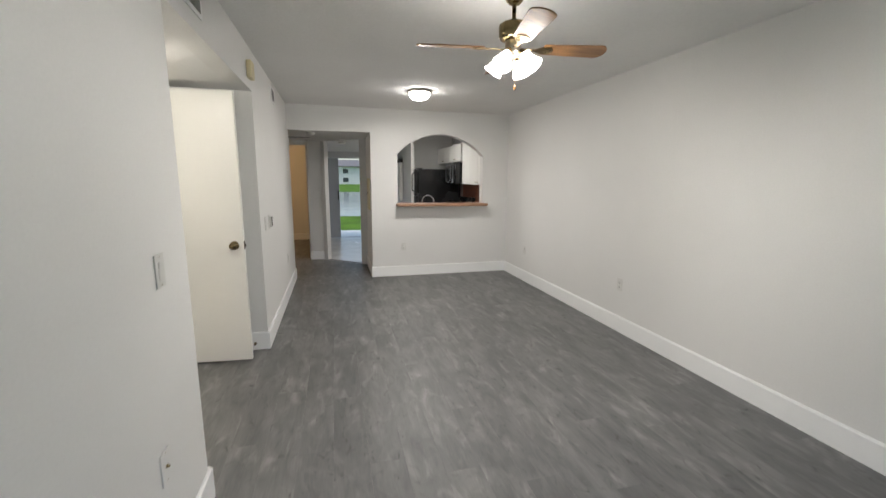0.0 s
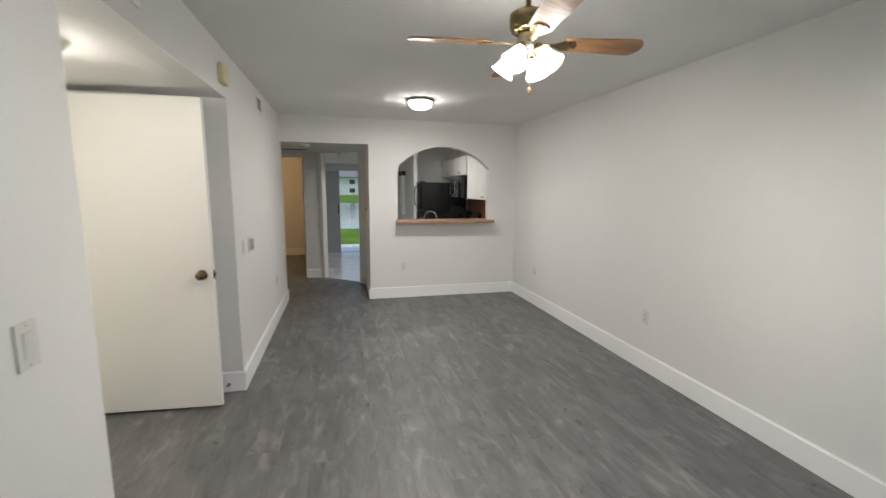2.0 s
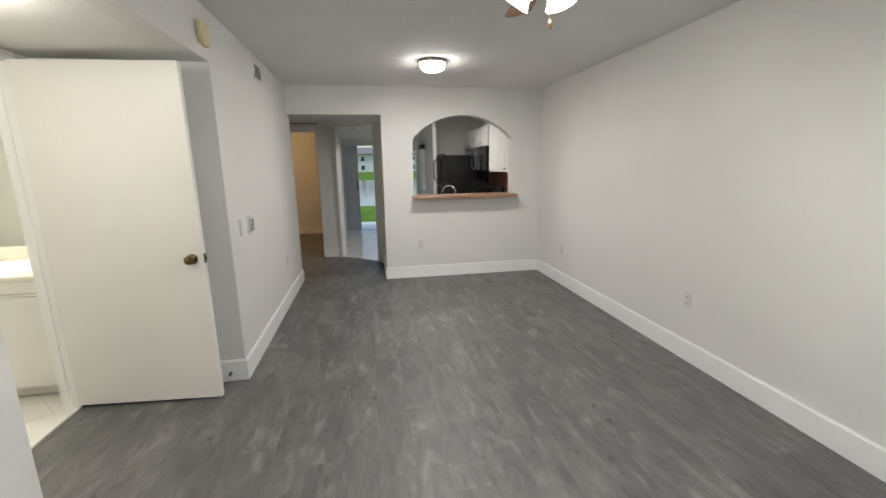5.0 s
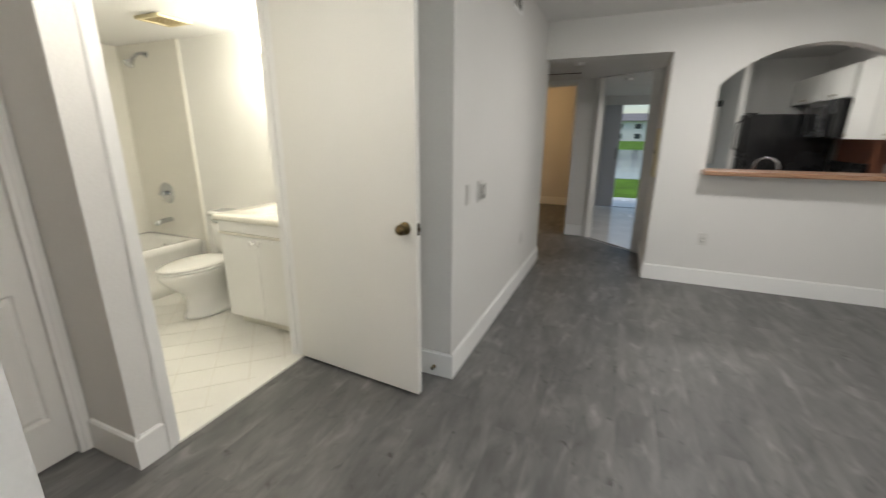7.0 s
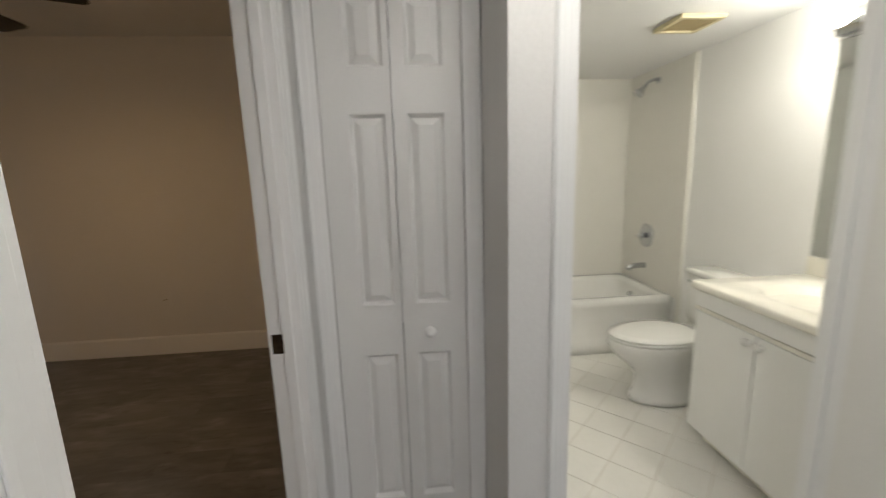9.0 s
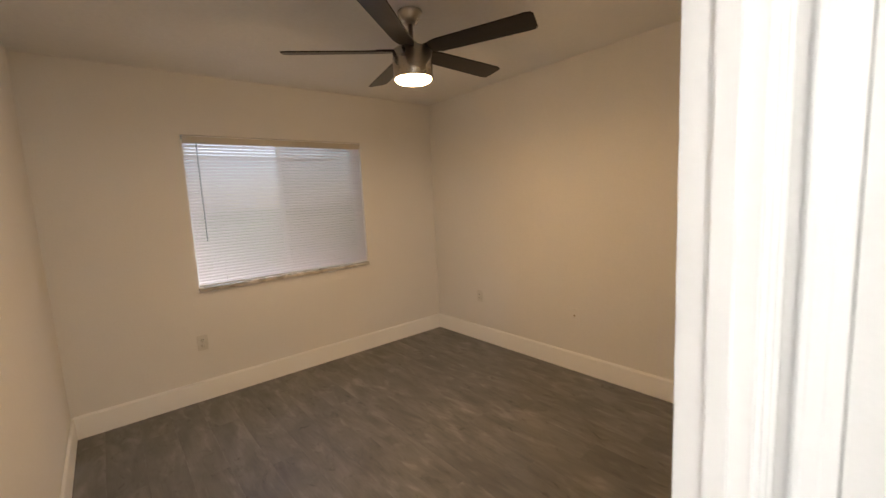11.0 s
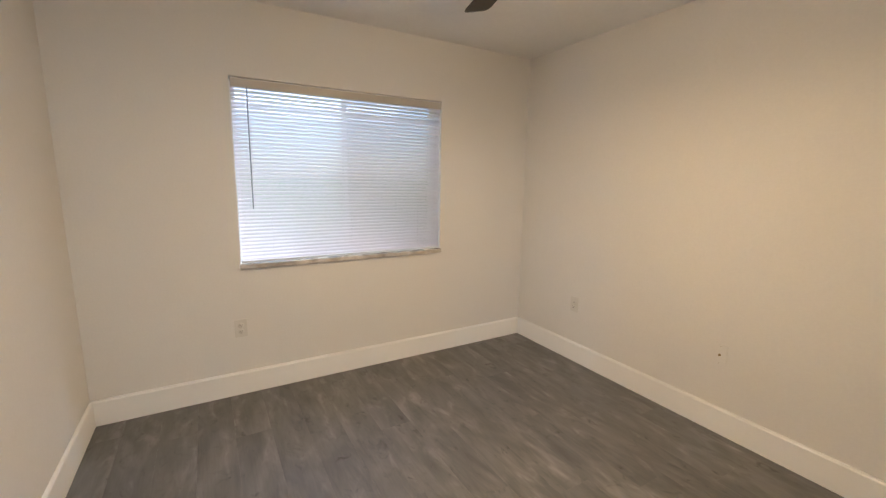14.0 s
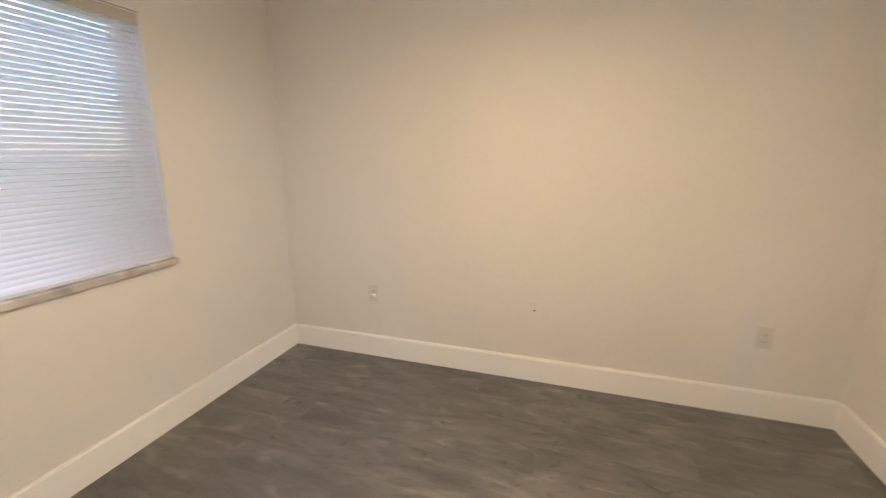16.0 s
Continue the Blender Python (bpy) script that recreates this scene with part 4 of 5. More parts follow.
bm = bmesh.new()
loft(bm, [oval(0, -0.435, 0.128, 0.235, 0.0), oval(0, -0.435, 0.125, 0.232, 0.03), oval(0, -0.435, 0.114, 0.214, 0.05), oval(0, -0.435, 0.108, 0.202, 0.15), oval(0, -0.45, 0.124, 0.224, 0.21), oval(0, -0.485, 0.156, 0.266, 0.275),
          oval(0, -0.51, 0.178, 0.293, 0.335), oval(0, -0.51, 0.186, 0.301, 0.368), oval(0, -0.51, 0.183, 0.298, 0.385)])
part("bowl", bm, M_PORCELAIN, toilet, "", True)
bm = bmesh.new()
loft(bm, [rounded(0.20, 0.30, 0.04, 0.0, cy=-0.17), rounded(0.20, 0.30, 0.04, 0.16, cy=-0.17), rounded(0.34, 0.26, 0.05, 0.34, cy=-0.15), rounded(0.36, 0.24, 0.05, 0.385, cy=-0.14)])
part("pedestal", bm, M_PORCELAIN, toilet, "", True)
bm = bmesh.new()
loft(bm, [oval(0, -0.505, 0.183, 0.298, 0.386), oval(0, -0.505, 0.190, 0.308, 0.391), oval(0, -0.505, 0.190, 0.308, 0.399), oval(0, -0.505, 0.184, 0.300, 0.404)])
part("seat", bm, M_PORCELAIN, toilet, "", True)
bm = bmesh.new()
loft(bm, [oval(0, -0.505, 0.183, 0.299, 0.4055), oval(0, -0.505, 0.188, 0.306, 0.410), oval(0, -0.505, 0.185, 0.302, 0.418), oval(0, -0.505, 0.14, 0.24, 0.427), oval(0, -0.505, 0.03, 0.06, 0.430)])
part("lid", bm, M_PORCELAIN, toilet, "", True)
bm = bmesh.new()
loft(bm, [rounded(0.40, 0.17, 0.03, 0.386, cy=-0.105), rounded(0.44, 0.18, 0.03, 0.45, cy=-0.105), rounded(0.46, 0.185, 0.03, 0.70, cy=-0.105)])
part("tank", bm, M_PORCELAIN, toilet, "", True)
bm = bmesh.new()
loft(bm, [rounded(0.475, 0.20, 0.03, 0.702, cy=-0.108), rounded(0.485, 0.205, 0.03, 0.712, cy=-0.108), rounded(0.485, 0.205, 0.03, 0.728, cy=-0.108), rounded(0.45, 0.18, 0.03, 0.738, cy=-0.108)])
part("tank_lid", bm, M_PORCELAIN, toilet, "", True)
bm = bmesh.new()
tube(bm, [(-0.17, -0.205, 0.665), (-0.17, -0.222, 0.665), (-0.12, -0.225, 0.66), (-0.085, -0.225, 0.655)], 0.006, 10)
part("flush_lever", bm, M_CHROME, toilet, "chrome flush lever")
bm = bmesh.new()
tube(bm, [(-0.115, -0.30, 0.05), (-0.118, -0.25, 0.13), (-0.112, -0.19, 0.20), (-0.10, -0.13, 0.20), (-0.095, -0.09, 0.13), (-0.095, -0.07, 0.03)], 0.038, 14)
part("trapway", bm, M_PORCELAIN, toilet, "bulging porcelain trapway", True)
bm = bmesh.new()
tube(bm, [(-0.21, -0.001, 0.15), (-0.21, -0.045, 0.15), (-0.205, -0.06, 0.17), (-0.17, -0.085, 0.28), (-0.16, -0.10, 0.388)], 0.007, 8)
lathe(bm, [(0.0001, 0.03), (0.014, 0.028), (0.016, 0.01), (0.02, 0.003), (0.02, 0.0)], pose(-0.21, -0.001, 0.15, 90, 0, 0), 12)
part("supply_valve", bm, M_CHROME, toilet, "chrome supply valve and hose")
for x in (-0.075, 0.075):
    turned("bolt_cap", M_PORCELAIN, [(0.0001, 0.03), (0.012, 0.026), (0.016, 0.01), (0.016, 0.0)], pose(x * 1.35, -0.36, 0.0), toilet, "", 14)

VX0, VX1, VY0 = -1.732, BATHIN - 0.003, 3.785
van = thing("vanity_cabinet", (VX0, VY0, 0.008), "white laminate vanity cabinet with two doors", "cabinet")
vw, vd = VX1 - VX0, BATHN - VY0
solid("body", M_CABINET, (0, 0.004, 0.085, vw, vd, 0.798), parent=van)
solid("toe_kick", M_MARBLE, (0.012, 0.075, 0.0, vw, 0.095, 0.085), parent=van, label="cream toe kick")
solid("rail", M_CABINET, (0.0, -0.016, 0.722, vw, 0.0035, 0.797), bevel=0.002, parent=van)
solid("finger_rail", M_MARBLE, (0.0, -0.020, 0.702, vw, 0.0035, 0.719), bevel=0.003, parent=van, label="cream wood strip above the doors")
for k in range(2):
    x0 = 0.004 + k * (vw / 2)
    d = solid("door", M_CABINET, (x0, -0.016, 0.10, x0 + vw / 2 - 0.006, 0.0035, 0.698), bevel=0.003, parent=van)
    turned("door_knob", M_PORCELAIN, [(0.0001, 0.028), (0.010, 0.027), (0.016, 0.021), (0.016, 0.014), (0.008, 0.008), (0.008, 0.0)], pose(vw / 2 + (-0.03 if k == 0 else 0.03), -0.016, 0.664, 90, 0, 0), d, "white porcelain knob", 18)

top = thing("bathroom_counter", (VX0, VY0, 0.807), "cream cultured marble vanity top with moulded basin", "worktop")
bm = bmesh.new()
cx, cy = vw / 2 + 0.02, vd / 2
outer = rounded(vw + 0.03, vd + 0.036, 0.012, 0.0, cx=vw / 2 - 0.013, cy=vd / 2 - 0.018)
loft(bm, [rounded(vw + 0.02, vd + 0.03, 0.012, 0.0, cx=vw / 2 - 0.009, cy=vd / 2 - 0.015), [(x, y, 0.008) for x, y, z in outer], [(x, y, 0.03) for x, y, z in outer],
          rounded(vw + 0.016, vd + 0.022, 0.012, 0.038, cx=vw / 2 - 0.013, cy=vd / 2 - 0.018),
          rounded(0.50, 0.38, 0.188, 0.038, cx=cx, cy=cy - 0.02), rounded(0.47, 0.35, 0.174, 0.030, cx=cx, cy=cy - 0.02), rounded(0.36, 0.26, 0.128, -0.06, cx=cx, cy=cy - 0.02), rounded(0.14, 0.12, 0.058, -0.095, cx=cx, cy=cy - 0.02)])
part("slab", bm, M_MARBLE, top, "", True)
solid("backsplash", M_MARBLE, (-0.02, vd - 0.022, 0.038, vw, vd - 0.001, 0.128), bevel=0.004, parent=top)
mir = thing("mirror", (-1.39, BATHN, 1.44), "frameless wall mirror above the vanity", "mirror")
solid("glass", M_MIRROR, (-0.362, -0.006, -0.503, 0.34, -0.0005, 0.47), parent=mir)
vl = thing("vanity_light", (-1.43, BATHN, 1.965), "chrome bar light with three lit globe bulbs", "wall light")
solid("bar", M_CHROME, (-0.31, -0.05, -0.05, 0.31, -0.0005, 0.05), bevel=0.006, parent=vl, label="chrome backplate bar")
for k in range(3):
    x = 0.19 - 0.19 * k
    turned("socket_cup", M_CHROME, [(0.02, 0.055), (0.026, 0.05), (0.026, 0.0)], pose(x, -0.05, 0, 90, 0, 0), vl, "", 16)
    turned("globe_bulb", M_GLOBE_LIT, [(0.0001, 0.17)] + [(0.047 * math.sin(radians(a)), 0.124 + 0.047 * math.cos(radians(a))) for a in range(15, 160, 12)] + [(0.016, 0.07), (0.015, 0.055)], pose(x, -0.05, 0, 90, 0, 0), vl, "lit round bulb", 24)
exf = thing("exhaust_fan_grille", (-2.14, 3.905, BLOW - 0.001), "yellowed plastic exhaust fan grille on the bathroom ceiling", "exhaust fan")
solid("frame", M_IVORY, (-0.118, -0.118, -0.022, 0.118, -0.092, 0.0), (-0.118, 0.092, -0.022, 0.118, 0.118, 0.0), (-0.118, -0.092, -0.022, -0.092, 0.092, 0.0), (0.092, -0.092, -0.022, 0.118, 0.092, 0.0), bevel=0.005, parent=exf)
for k in range(12):
    solid("louvre", M_TAN, (-0.092, -0.088 + 0.0152 * k, -0.0165, 0.092, -0.078 + 0.0152 * k, -0.006), parent=exf, label="browned plastic louvre")
bar = thing("towel_bar", (-1.85, 2.74, 1.42), "chrome towel bar on the bathroom wall", "towel bar")
bm = bmesh.new()
tube(bm, [(-0.3, 0.06, 0), (0.3, 0.06, 0)], 0.008)
part("rail", bm, M_CHROME, bar)
for x in (-0.29, 0.29):
    turned("post", M_CHROME, [(0.0001, 0.075), (0.012, 0.07), (0.012, 0.012), (0.022, 0.006), (0.022, 0.0)], pose(x, 0, 0, -90, 0, 0), bar, "", 14)


# ---- bedroom fan ----
bf = thing("bedroom_ceiling_fan", (*BEDFAN_AT, CEIL), "brushed nickel ceiling fan with five dark blades and a lit disc", "ceiling fan")
turned("canopy", M_NICKEL, [(0.0001, -0.0005), (0.064, -0.0005), (0.066, -0.012), (0.056, -0.035), (0.036, -0.058), (0.018, -0.064)], None, bf, "brushed nickel canopy")
turned("downrod", M_NICKEL, [(0.0125, -0.058), (0.0125, -0.15), (0.030, -0.155), (0.034, -0.185), (0.018, -0.19)], None, bf)
turned("motor_housing", M_NICKEL, [(0.019, -0.182), (0.096, -0.190), (0.104, -0.198), (0.105, -0.285), (0.105, -0.334), (0.101, -0.339), (0.095, -0.339)], None, bf, "brushed nickel motor drum", 40)
turned("light_disc", M_DISC_LIT, [(0.098, -0.337), (0.097, -0.343), (0.088, -0.353), (0.062, -0.361), (0.03, -0.364), (0.0001, -0.365)], None, bf, "lit opal LED disc", 40)
for k in range(5):
    a = -33 + 72 * k
    bm = bmesh.new()
    m = pose(0, 0, -0.200, 0, 0, a) @ pose(0, 0, 0, -13, 0, 0)
    prism(bm, [(0.105, -0.040), (0.16, -0.056), (0.635, -0.066), (0.66, -0.060), (0.67, -0.045), (0.663, 0.050), (0.65, 0.064), (0.625, 0.066), (0.16, 0.056), (0.105, 0.040)], -0.003, 0.003, 0.0012, m)
    part("blade", bm, M_DARKBLADE, bf, "espresso-dark fan blade")
    bm = bmesh.new()
    box(bm, 0.07, -0.030, 0.003, 0.19, 0.030, 0.010, 0.002, m)
    part("blade_bracket", bm, M_DARK, bf)


# ---- kitchen ----
def cab(name, y0, y1, z0, z1, front, label, doors, knob_low=True):
    c = thing(name, (front, y0, z0), label, "cabinet", "kitchen cabinets")
    solid("body", M_CABINET, (0.018, 0.001, 0, RIGHT - front - 0.001, y1 - y0 - 0.001, z1 - z0), parent=c)
    n = doors
    for k in range(n):
        a = (y1 - y0) * k / n
        b = (y1 - y0) * (k + 1) / n
        d = solid("door", M_CABINET, (0, a + 0.003, 0.003, 0.0175, b - 0.003, z1 - z0 - 0.003), bevel=0.003, parent=c)
        ky = (b - 0.045) if k % 2 == 0 else (a + 0.045)
        turned("knob", M_NICKEL, [(0.0001, 0.024), (0.010, 0.023), (0.014, 0.018), (0.007, 0.010), (0.007, 0.0)], pose(0, ky, 0.045 if knob_low else (z1 - z0 - 0.045), 0, -90, 0), d, "", 14)
    return c


cab("wall_cabinet", FAR + 0.135, 7.02, 1.352, 2.10, 2.87, "white flat-front kitchen wall cabinet", 2)
cab("wall_cabinet", 7.023, 7.52, 1.352, 2.10, 2.87, "white flat-front kitchen wall cabinet", 1)
cab("wall_cabinet", 7.60, 8.38, 1.775, 2.10, 2.87, "short white cabinet above the microwave", 2)
cab("wall_cabinet", 8.385, 9.34, 1.775, 2.10, 2.87, "short white cabinet above the fridge", 2)
kl = thing("kitchen_ceiling_light", (1.95, 7.45, CEIL), "white flush ceiling light over the kitchen", "ceiling light")
solid("tray", M_TRIM, (-0.3, -0.16, -0.03, 0.3, 0.16, -0.0005), bevel=0.004, parent=kl)
solid("diffuser", M_TUBE_LIT, (-0.28, -0.14, -0.085, 0.28, 0.14, -0.031), bevel=0.012, parent=kl, label="lit opal diffuser")
mw = thing("microwave", (2.78, 7.60, 1.36), "black and steel microwave over the range", "microwave")
solid("case", M_BLACK, (0.03, 0, 0, RIGHT - 2.78 - 0.001, 0.76, 0.40), bevel=0.004, parent=mw)
mwd = solid("door", M_STEEL, (0, 0.20, 0.015, 0.029, 0.758, 0.395), bevel=0.004, parent=mw, label="stainless door")
solid("window", M_BLACKGLASS, (-0.003, 0.27, 0.07, 0.0, 0.70, 0.34), parent=mwd, label="black glass window")
bm = bmesh.new()
tube(bm, [(-0.0, 0.235, 0.06), (-0.04, 0.235, 0.09), (-0.048, 0.235, 0.20), (-0.04, 0.235, 0.32), (0.0, 0.235, 0.35)], 0.009)
part("handle", bm, M_CHROME, mwd, "curved chrome handle")
solid("control_panel", M_BLACKGLASS, (0, 0.002, 0.015, 0.029, 0.197, 0.395), bevel=0.003, parent=mw, label="black control panel")
fr = thing("refrigerator", (2.17, 8.48, 0.0), "tall black refrigerator with smooth side panel", "refrigerator")
solid("body", M_BLACK, (0.075, 0, 0.02, 0.97, 0.84, 1.645), bevel=0.008, parent=fr)
for z0, z1 in ((0.06, 1.10), (1.11, 1.64)):
    d = solid("door", M_BLACK, (0.0, 0.004, z0, 0.07, 0.836, z1), bevel=0.012, parent=fr)
    bm = bmesh.new()
    tube(bm, [(0.0, 0.06, z0 + 0.08), (-0.045, 0.06, z0 + 0.11), (-0.045, 0.06, min(z1 - 0.1, z0 + 0.75)), (0.0, 0.06, min(z1 - 0.07, z0 + 0.78))], 0.011)
    part("handle", bm, M_BLACK, d)
solid("hinge_cover", M_BLACK, (0.03, 0.02, 1.645, 0.16, 0.09, 1.665), (0.03, 0.74, 1.645, 0.16, 0.81, 1.665), bevel=0.004, parent=fr)
rg = thing("range", (2.56, 7.60, 0.0), "black electric range with raised back panel", "range")
solid("body", M_BLACK, (0.0, 0, 0.02, RIGHT - 2.56 - 0.03, 0.76, 0.905), bevel=0.005, parent=rg)
solid("cooktop", M_BLACKGLASS, (-0.01, 0.0, 0.906, 0.60, 0.76, 0.925), bevel=0.004, parent=rg)
solid("back_panel", M_BLACK, (0.54, 0.0, 0.926, 0.61, 0.76, 1.10), bevel=0.01, parent=rg)
for y in (0.1, 0.22, 0.54, 0.66):
    turned("dial", M_BLACK, [(0.0001, 0.022), (0.016, 0.02), (0.02, 0.0)], pose(0.54, y, 1.02, 0, -90, 0), rg, "", 14)
solid("oven_handle", M_STEEL, (-0.05, 0.06, 0.78, -0.03, 0.70, 0.80), (-0.03, 0.06, 0.782, 0.0, 0.08, 0.798), (-0.03, 0.68, 0.782, 0.0, 0.70, 0.798), bevel=0.004, parent=rg)
for y0, y1, nm in ((FAR + 0.135, 6.94, 2), (6.945, 7.595, 1)):
    c = thing("base_cabinet", (2.60, y0, 0.0), "white flat-front kitchen base cabinet", "cabinet", "kitchen cabinets")
    solid("body", M_CABINET, (0.018, 0, 0.09, 0.598, y1 - y0, 0.875), parent=c)
    for k in range(nm):
        solid("door", M_CABINET, (0, (y1 - y0) * k / nm + 0.003, 0.10, 0.0175, (y1 - y0) * (k + 1) / nm - 0.003, 0.87), bevel=0.003, parent=c)
c = thing("sink_cabinet", (1.21, FAR + 0.135, 0.0), "white sink base cabinet under the pass-through", "cabinet", "kitchen cabinets")
solid("body", M_CABINET, (0, 0, 0.09, 1.385, 0.56, 0.875), parent=c)
for k in range(3):
    solid("door", M_CABINET, (0.46 * k + 0.003, 0.561, 0.10, 0.46 * (k + 1) - 0.003, 0.578, 0.87), bevel=0.003, parent=c)
w = thing("kitchen_worktop", (1.205, FAR + 0.133, 0.877), "dark laminate L-shaped kitchen worktop", "worktop")
solid("run", M_WORKTOP, (0, 0, 0, 1.37, 0.60, 0.035), (1.37, 0, 0, 1.99, 1.26, 0.035), bevel=0.003, parent=w)
sk = thing("kitchen_sink", (2.02, 6.66, 0.9125), "stainless kitchen sink let into the worktop", "sink")
bm = bmesh.new()
loft(bm, [rounded(0.62, 0.40, 0.05, 0.0), rounded(0.62, 0.40, 0.05, 0.006), rounded(0.56, 0.34, 0.06, 0.006), rounded(0.54, 0.32, 0.06, 0.002)])
part("rim", bm, M_STEEL, sk, "", True)
fc = thing("kitchen_faucet", (2.00, 6.52, 0.9125), "chrome gooseneck kitchen faucet", "faucet", turn=-28)
bm = bmesh.new()
tube(bm, [(-0.09, 0, 0.0), (-0.09, 0, 0.17)] + [(0.005 - 0.095 * math.cos(radians(a)), 0, 0.18 + 0.095 * math.sin(radians(a))) for a in range(0, 181, 18)] + [(0.10, 0, 0.13)], 0.010)
part("gooseneck", bm, M_CHROME, fc, "", True)
turned("base", M_CHROME, [(0.026, 0.0), (0.026, 0.02), (0.018, 0.05), (0.012, 0.06)], pose(-0.09, 0, 0), fc, "", 18)
structure("backsplash_kitchen", M_SPLASH, (RIGHT - 0.012, FAR + 0.135, 0.915, RIGHT - 0.0005, 8.45, 1.35), label="red-brown kitchen backsplash")
plate("wall_outlet", (RIGHT - 0.012, 7.30, 1.06), -90, "sockets", "pale outlet on the red-brown backsplash")
cl = thing("utility_panel", (2.03, 9.62, 0.95), "pale wall-mounted utility panel with dark top", "panel", turn=0)
solid("case", M_PLASTIC, (0.0, 0, 0, 0.08, 0.5, 0.86), bevel=0.01, parent=cl)
solid("dark_cap", M_DARK, (0.0, 0, 0.862, 0.08, 0.5, 0.95), bevel=0.004, parent=cl)
structure("wall_foyer_east", M_WALL, (2.12, 9.45, 0, 2.19, 10.60, CEIL), label="foyer side wall")

# ---- hall and foyer ----
ep = thing("breaker_panel", (1.10, 6.55, 0.98), "grey-beige breaker panel set in the hall wall", "electrical panel", turn=-90)
solid("door", M_IVORY, (-0.16, -0.02, 0.0, 0.16, -0.0005, 0.465), bevel=0.003, parent=ep)
solid("latch", M_DARK, (-0.155, -0.026, 0.22, -0.125, -0.02, 0.26), bevel=0.001, parent=ep)
for x, y, lab in ((0.287, 6.545, "white round smoke alarm on the hall ceiling"), (0.75, 8.0, "white round alarm on the foyer ceiling")):
    sd = thing("smoke_alarm", (x, y, 2.083 if y < 7 else 2.09), lab, "smoke alarm")
    turned("cover", M_PLASTIC, [(0.0001, -0.035), (0.04, -0.034), (0.058, -0.022), (0.064, -0.006), (0.064, -0.0005)], None, sd, "", 28)
hatch = thing("ceiling_hatch", (0.0, 7.45, 2.083), "flush access panel in the hall ceiling", "hatch")
solid("panel", M_CEIL, (-0.30, -0.22, -0.008, 0.24, 0.26, -0.0005), bevel=0.002, parent=hatch)
solid("gap", M_DARK, (-0.30, -0.236, -0.009, 0.24, -0.222, -0.0005), parent=hatch)
fd = thing("front_door", (0.40, 10.55, 0.012), "blue-grey entrance door standing ajar", "door", turn=-4)
bm = bmesh.new()
box(bm, 0, 0, 0, 0.30, 0.04, 1.91, 0.003)
part("slab", bm, M_GREYDOOR, fd)
solid("pull_handle", M_DARK, (0.262, -0.05, 0.92, 0.288, -0.002, 1.14), bevel=0.004, parent=fd, label="black pull handle")
sg = tagged(new("window_2"), "narrow glass sidelight beside the entrance", "window", "", "structure")
pn = solid("pane", M_GLASS, (1.86, 10.66, 0.35, 2.06, 10.666, 1.83), parent=sg)
pn.visible_shadow = False
solid("window_frame", M_TRIM, (1.86, 10.64, 0.35, 1.88, 10.69, 1.83), (2.04, 10.64, 0.35, 2.06, 10.69, 1.83), (1.88, 10.64, 1.80, 2.04, 10.69, 1.83), (1.88, 10.64, 0.35, 2.04, 10.69, 0.38), parent=sg)

# ---- outdoors ----
structure("ground", M_GRASS, (-400, -300, -0.40, 400, 500, -0.16), label="mown green lawn")
structure("water", M_WATER, (-200, 18.3, -0.16, 200, 52.0, -0.150), label="calm grey lake behind the lawn")
structure("pavement", M_FOYERTILE, (-1.5, 10.75, -0.15, 4.0, 12.2, -0.02), label="concrete doorstep")


def house(at, w, d, label):
    hs = thing("apartment_building", at, label, "building")
    solid("wall", M_STUCCO, (-w / 2, 0, 0, w / 2, d, 5.4), parent=hs)
    bm = bmesh.new()
    loft(bm, [[(-w / 2 - 0.6, -0.7, 5.4), (w / 2 + 0.6, -0.7, 5.4), (w / 2 + 0.6, d + 0.7, 5.4), (-w / 2 - 0.6, d + 0.7, 5.4)], [(-w / 2 - 0.6, -0.7, 5.6), (w / 2 + 0.6, -0.7, 5.6), (w / 2 + 0.6, d + 0.7, 5.6), (-w / 2 - 0.6, d + 0.7, 5.6)],
              [(-w / 2 + 4, d / 2 - 0.1, 7.7), (w / 2 - 4, d / 2 - 0.1, 7.7), (w / 2 - 4, d / 2 + 0.1, 7.7), (-w / 2 + 4, d / 2 + 0.1, 7.7)]])
    part("roof", bm, M_ROOF, hs)
    n = int(w / 5.2)
    for k in range(n):
        for z in (0.9, 3.5):
            x = -w / 2 + 2.0 + 5.2 * k + (0.8 if k % 2 else 0.0)
            ww = 1.0 if k % 2 else 1.6
            wi = solid("window", M_TRIM, (x - ww / 2 - 0.1, -0.08, z - 0.1, x + ww / 2 + 0.1, 0.0, z + 1.4), parent=hs)
            solid("pane", M_WINGLASS, (x - ww / 2, -0.10, z, x + ww / 2, -0.081, z + 1.3), parent=wi)
    return hs


house((4.5, 128.0, -0.4), 26.0, 12.0, "far white two-storey building with dark grey roof")
house((-32.0, 155.0, -0.4), 30.0, 12.0, "far white two-storey building with dark grey roof")
house((40.0, 156.0, -0.4), 30.0, 12.0, "far white two-storey building with dark grey roof")


# ---- floor boards and tiles, last ----
floor = bpy.data.objects["floor"]
shared = {}


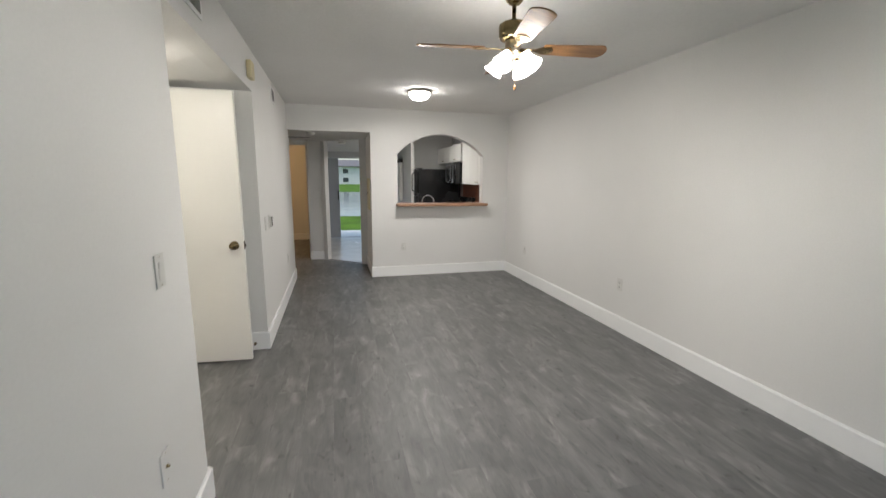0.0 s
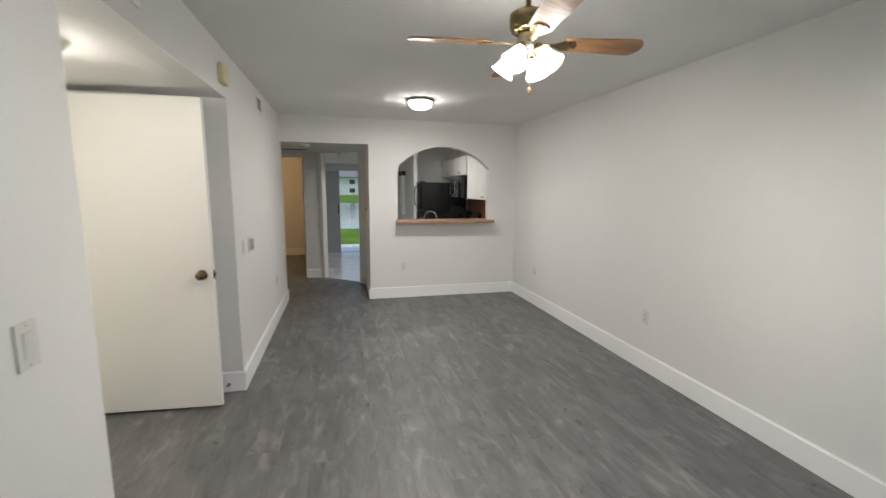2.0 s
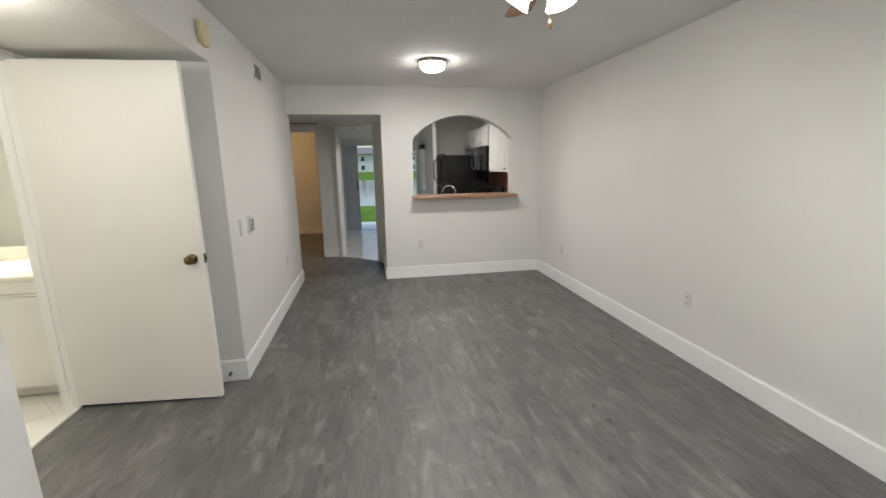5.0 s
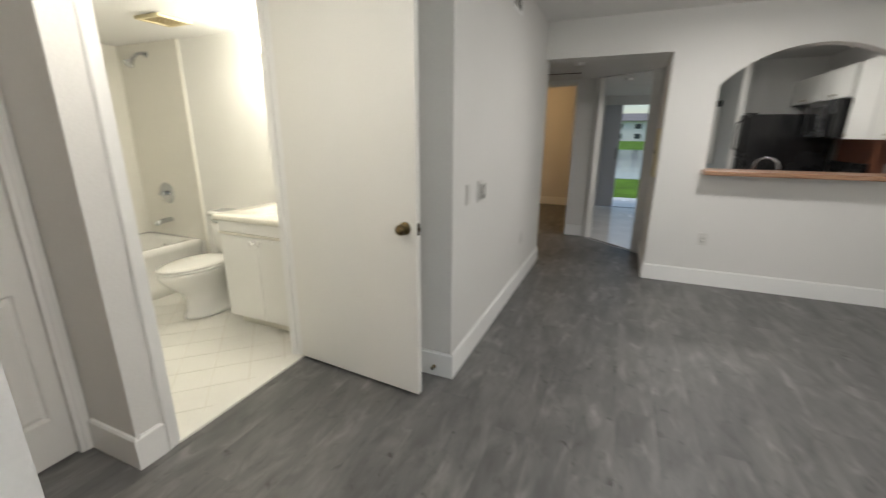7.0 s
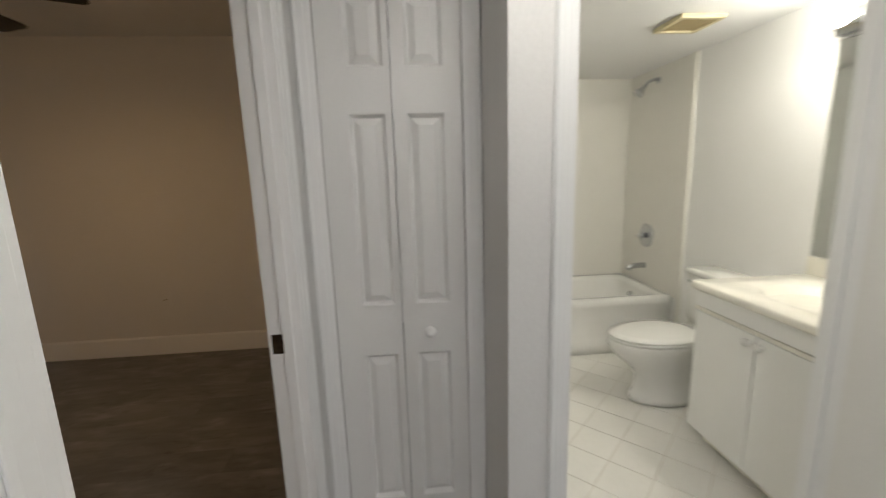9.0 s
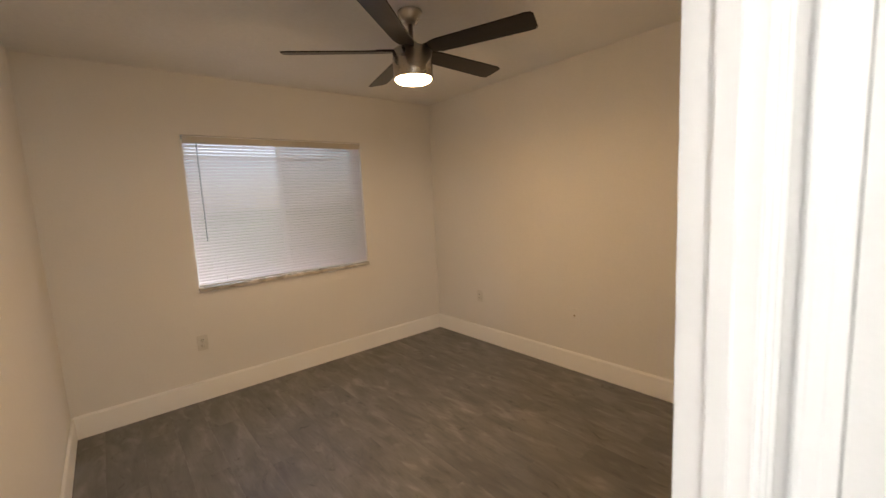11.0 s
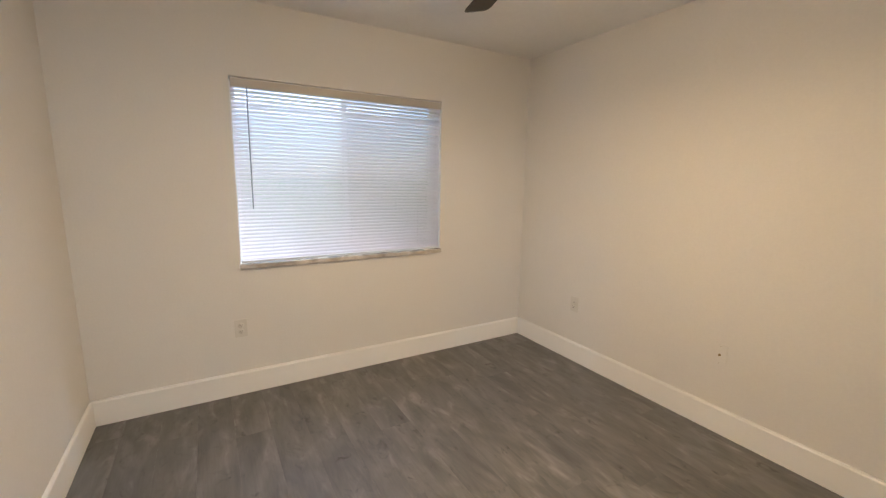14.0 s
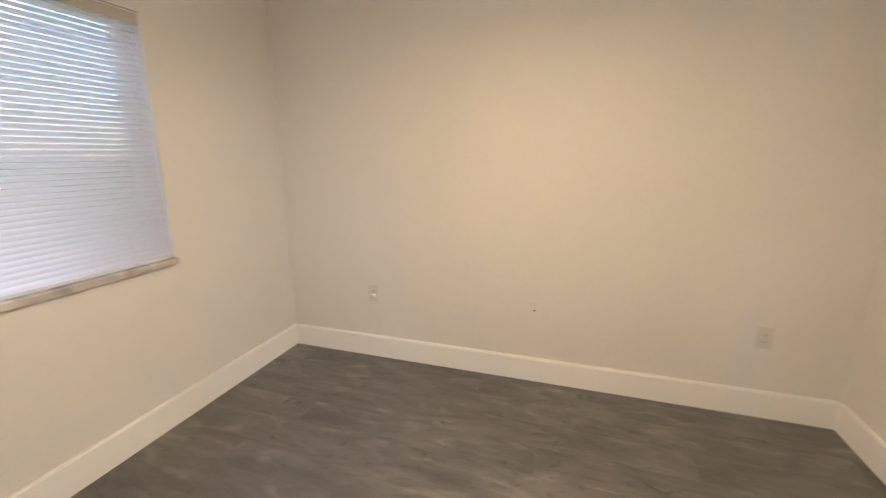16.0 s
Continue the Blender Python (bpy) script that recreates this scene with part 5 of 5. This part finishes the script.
def piece(name, x0, y0, x1, y1, z0, z1, mat, parent, gap, ease):
    w, d = round(x1 - x0 - gap, 4), round(y1 - y0 - gap, 4)
    if w < 0.01 or d < 0.01:
        return
    key = (name, mat.name, w, d)
    if key not in shared:
        bm = bmesh.new()
        lo = [bm.verts.new((sx * w / 2, sy * d / 2, z0 - z1)) for sx, sy in ((-1, -1), (1, -1), (1, 1), (-1, 1))]
        mid = [bm.verts.new((v.co.x, v.co.y, -ease)) for v in lo]
        hi = [bm.verts.new((v.co.x - math.copysign(ease, v.co.x), v.co.y - math.copysign(ease, v.co.y), 0)) for v in lo]
        for a, b in ((lo, mid), (mid, hi)):
            for k in range(4):
                bm.faces.new((a[k], a[(k + 1) % 4], b[(k + 1) % 4], b[k]))
        bm.faces.new(hi)
        me = bpy.data.meshes.new(name)
        bm.to_mesh(me)
        bm.free()
        me.materials.append(mat)
        shared[key] = me
    ob = new(name, shared[key])
    ob.parent = parent
    ob.matrix_basis = pose((x0 + x1) / 2, (y0 + y1) / 2, z1)
    return ob


PW, PL = 0.18, 1.22


def planks(x0, y0, x1, y1):
    i0 = math.floor(x0 / PW)
    for i in range(i0, math.ceil(x1 / PW)):
        a, b = max(x0, i * PW), min(x1, (i + 1) * PW)
        if b - a < 0.012:
            continue
        off = ((i * 0.437) % 1.0) * PL
        j = math.floor((y0 - off) / PL)
        while off + j * PL < y1:
            c, d = max(y0, off + j * PL), min(y1, off + (j + 1) * PL)
            if d - c > 0.012:
                piece("plank", a, c, b, d, -0.009, 0.0, M_PLANK, floor, 0.0002, 0.0003)
            j += 1


planks(0.0, BY0, RIGHT, FAR)
planks(CLOSX - 0.08, BY1, 0.0, RC)
planks(BX0, BY0, BX1, BY1)
planks(-1.2, FAR, 1.10, 7.88)
planks(-3.2, 7.88, 0.28, 10.42)

# bathroom tiles laid on the diagonal; whole tiles near the doorway, the rest in one sheet
tile_bed = structure("tile_bed", M_BATHGROUT, (BATHW, 2.74, -0.0099, BATHIN, BATHN, 0.001), label="grouted bathroom floor")
TS = 0.20
base_m = pose(-1.07, 2.75, 0, 0, 0, 45)
for i in range(-10, 22):
    for j in range(-14, 20):
        corners = [base_m @ Vector(((i + a) * TS, (j + b) * TS, 0)) for a, b in ((0, 0), (1, 0), (1, 1), (0, 1))]
        poly = [(v.x, v.y) for v in corners]
        g = 0.0016
        ctr = base_m @ Vector(((i + 0.5) * TS, (j + 0.5) * TS, 0))
        poly = [(ctr.x + (x - ctr.x) * (1 - 2 * g / TS), ctr.y + (y - ctr.y) * (1 - 2 * g / TS)) for x, y in poly]
        for ax, lim, sgn in ((0, -2.75, 1), (0, BATHIN - 0.001, -1), (1, 2.741, 1), (1, BATHN - 0.001, -1)):
            keep = []
            for a, b in zip(poly, poly[1:] + poly[:1]):
                ina, inb = (a[ax] - lim) * sgn >= 0, (b[ax] - lim) * sgn >= 0
                if ina:
                    keep.append(a)
                if ina != inb:
                    f = (lim - a[ax]) / (b[ax] - a[ax])
                    keep.append((a[0] + f * (b[0] - a[0]), a[1] + f * (b[1] - a[1])))
            poly = keep
            if len(poly) < 3:
                break
        if len(poly) < 3:
            continue
        area = abs(sum(a[0] * b[1] - b[0] * a[1] for a, b in zip(poly, poly[1:] + poly[:1]))) / 2
        if area < 2e-4:
            continue
        cxm, cym = sum(p[0] for p in poly) / len(poly), sum(p[1] for p in poly) / len(poly)
        bm = bmesh.new()
        n = len(poly)
        lo = [bm.verts.new((x - cxm, y - cym, -0.004)) for x, y in poly]
        hi = [bm.verts.new(((x - cxm) * 0.985, (y - cym) * 0.985, 0.0)) for x, y in poly]
        for k in range(n):
            bm.faces.new((lo[k], lo[(k + 1) % n], hi[(k + 1) % n], hi[k]))
        bm.faces.new(hi)
        bmesh.ops.recalc_face_normals(bm, faces=bm.faces)
        ob = part("tile", bm, M_TILE, tile_bed)
        ob.matrix_basis = pose(cxm, cym, 0.0035)

foyer_bed = structure("foyer_bed", M_GROUT, (0.376, 7.98, -0.0099, 2.12, 10.60, -0.003), (1.20, FAR + 0.13, -0.0099, RIGHT, 9.35, -0.003), label="grouted foyer floor")
for i in range(-3, 8):
    for j in range(0, 13):
        x0, y0 = 0.376 + i * 0.33, 7.98 + (j - 5) * 0.33
        x1, y1 = min(x0 + 0.33, 3.19), min(y0 + 0.33, 10.60)
        if x0 < 1.2 and y1 < 7.99:
            continue
        if x1 - x0 > 0.02 and x0 >= 0.37 and y1 - y0 > 0.02:
            piece("tile", x0, y0, x1, y1, -0.003, 0.0, M_FOYERTILE, foyer_bed, 0.003, 0.001)
bm = bmesh.new()
prism(bm, [(0.376, 7.756), (1.0, 7.224), (1.10, 7.20), (1.20, 7.20), (1.20, 7.99), (0.376, 7.99)], 0.0005, 0.004)
tagged(part("threshold_foyer", bm, M_FOYERTILE), "light tile inside the slanted opening", "", "", "structure")
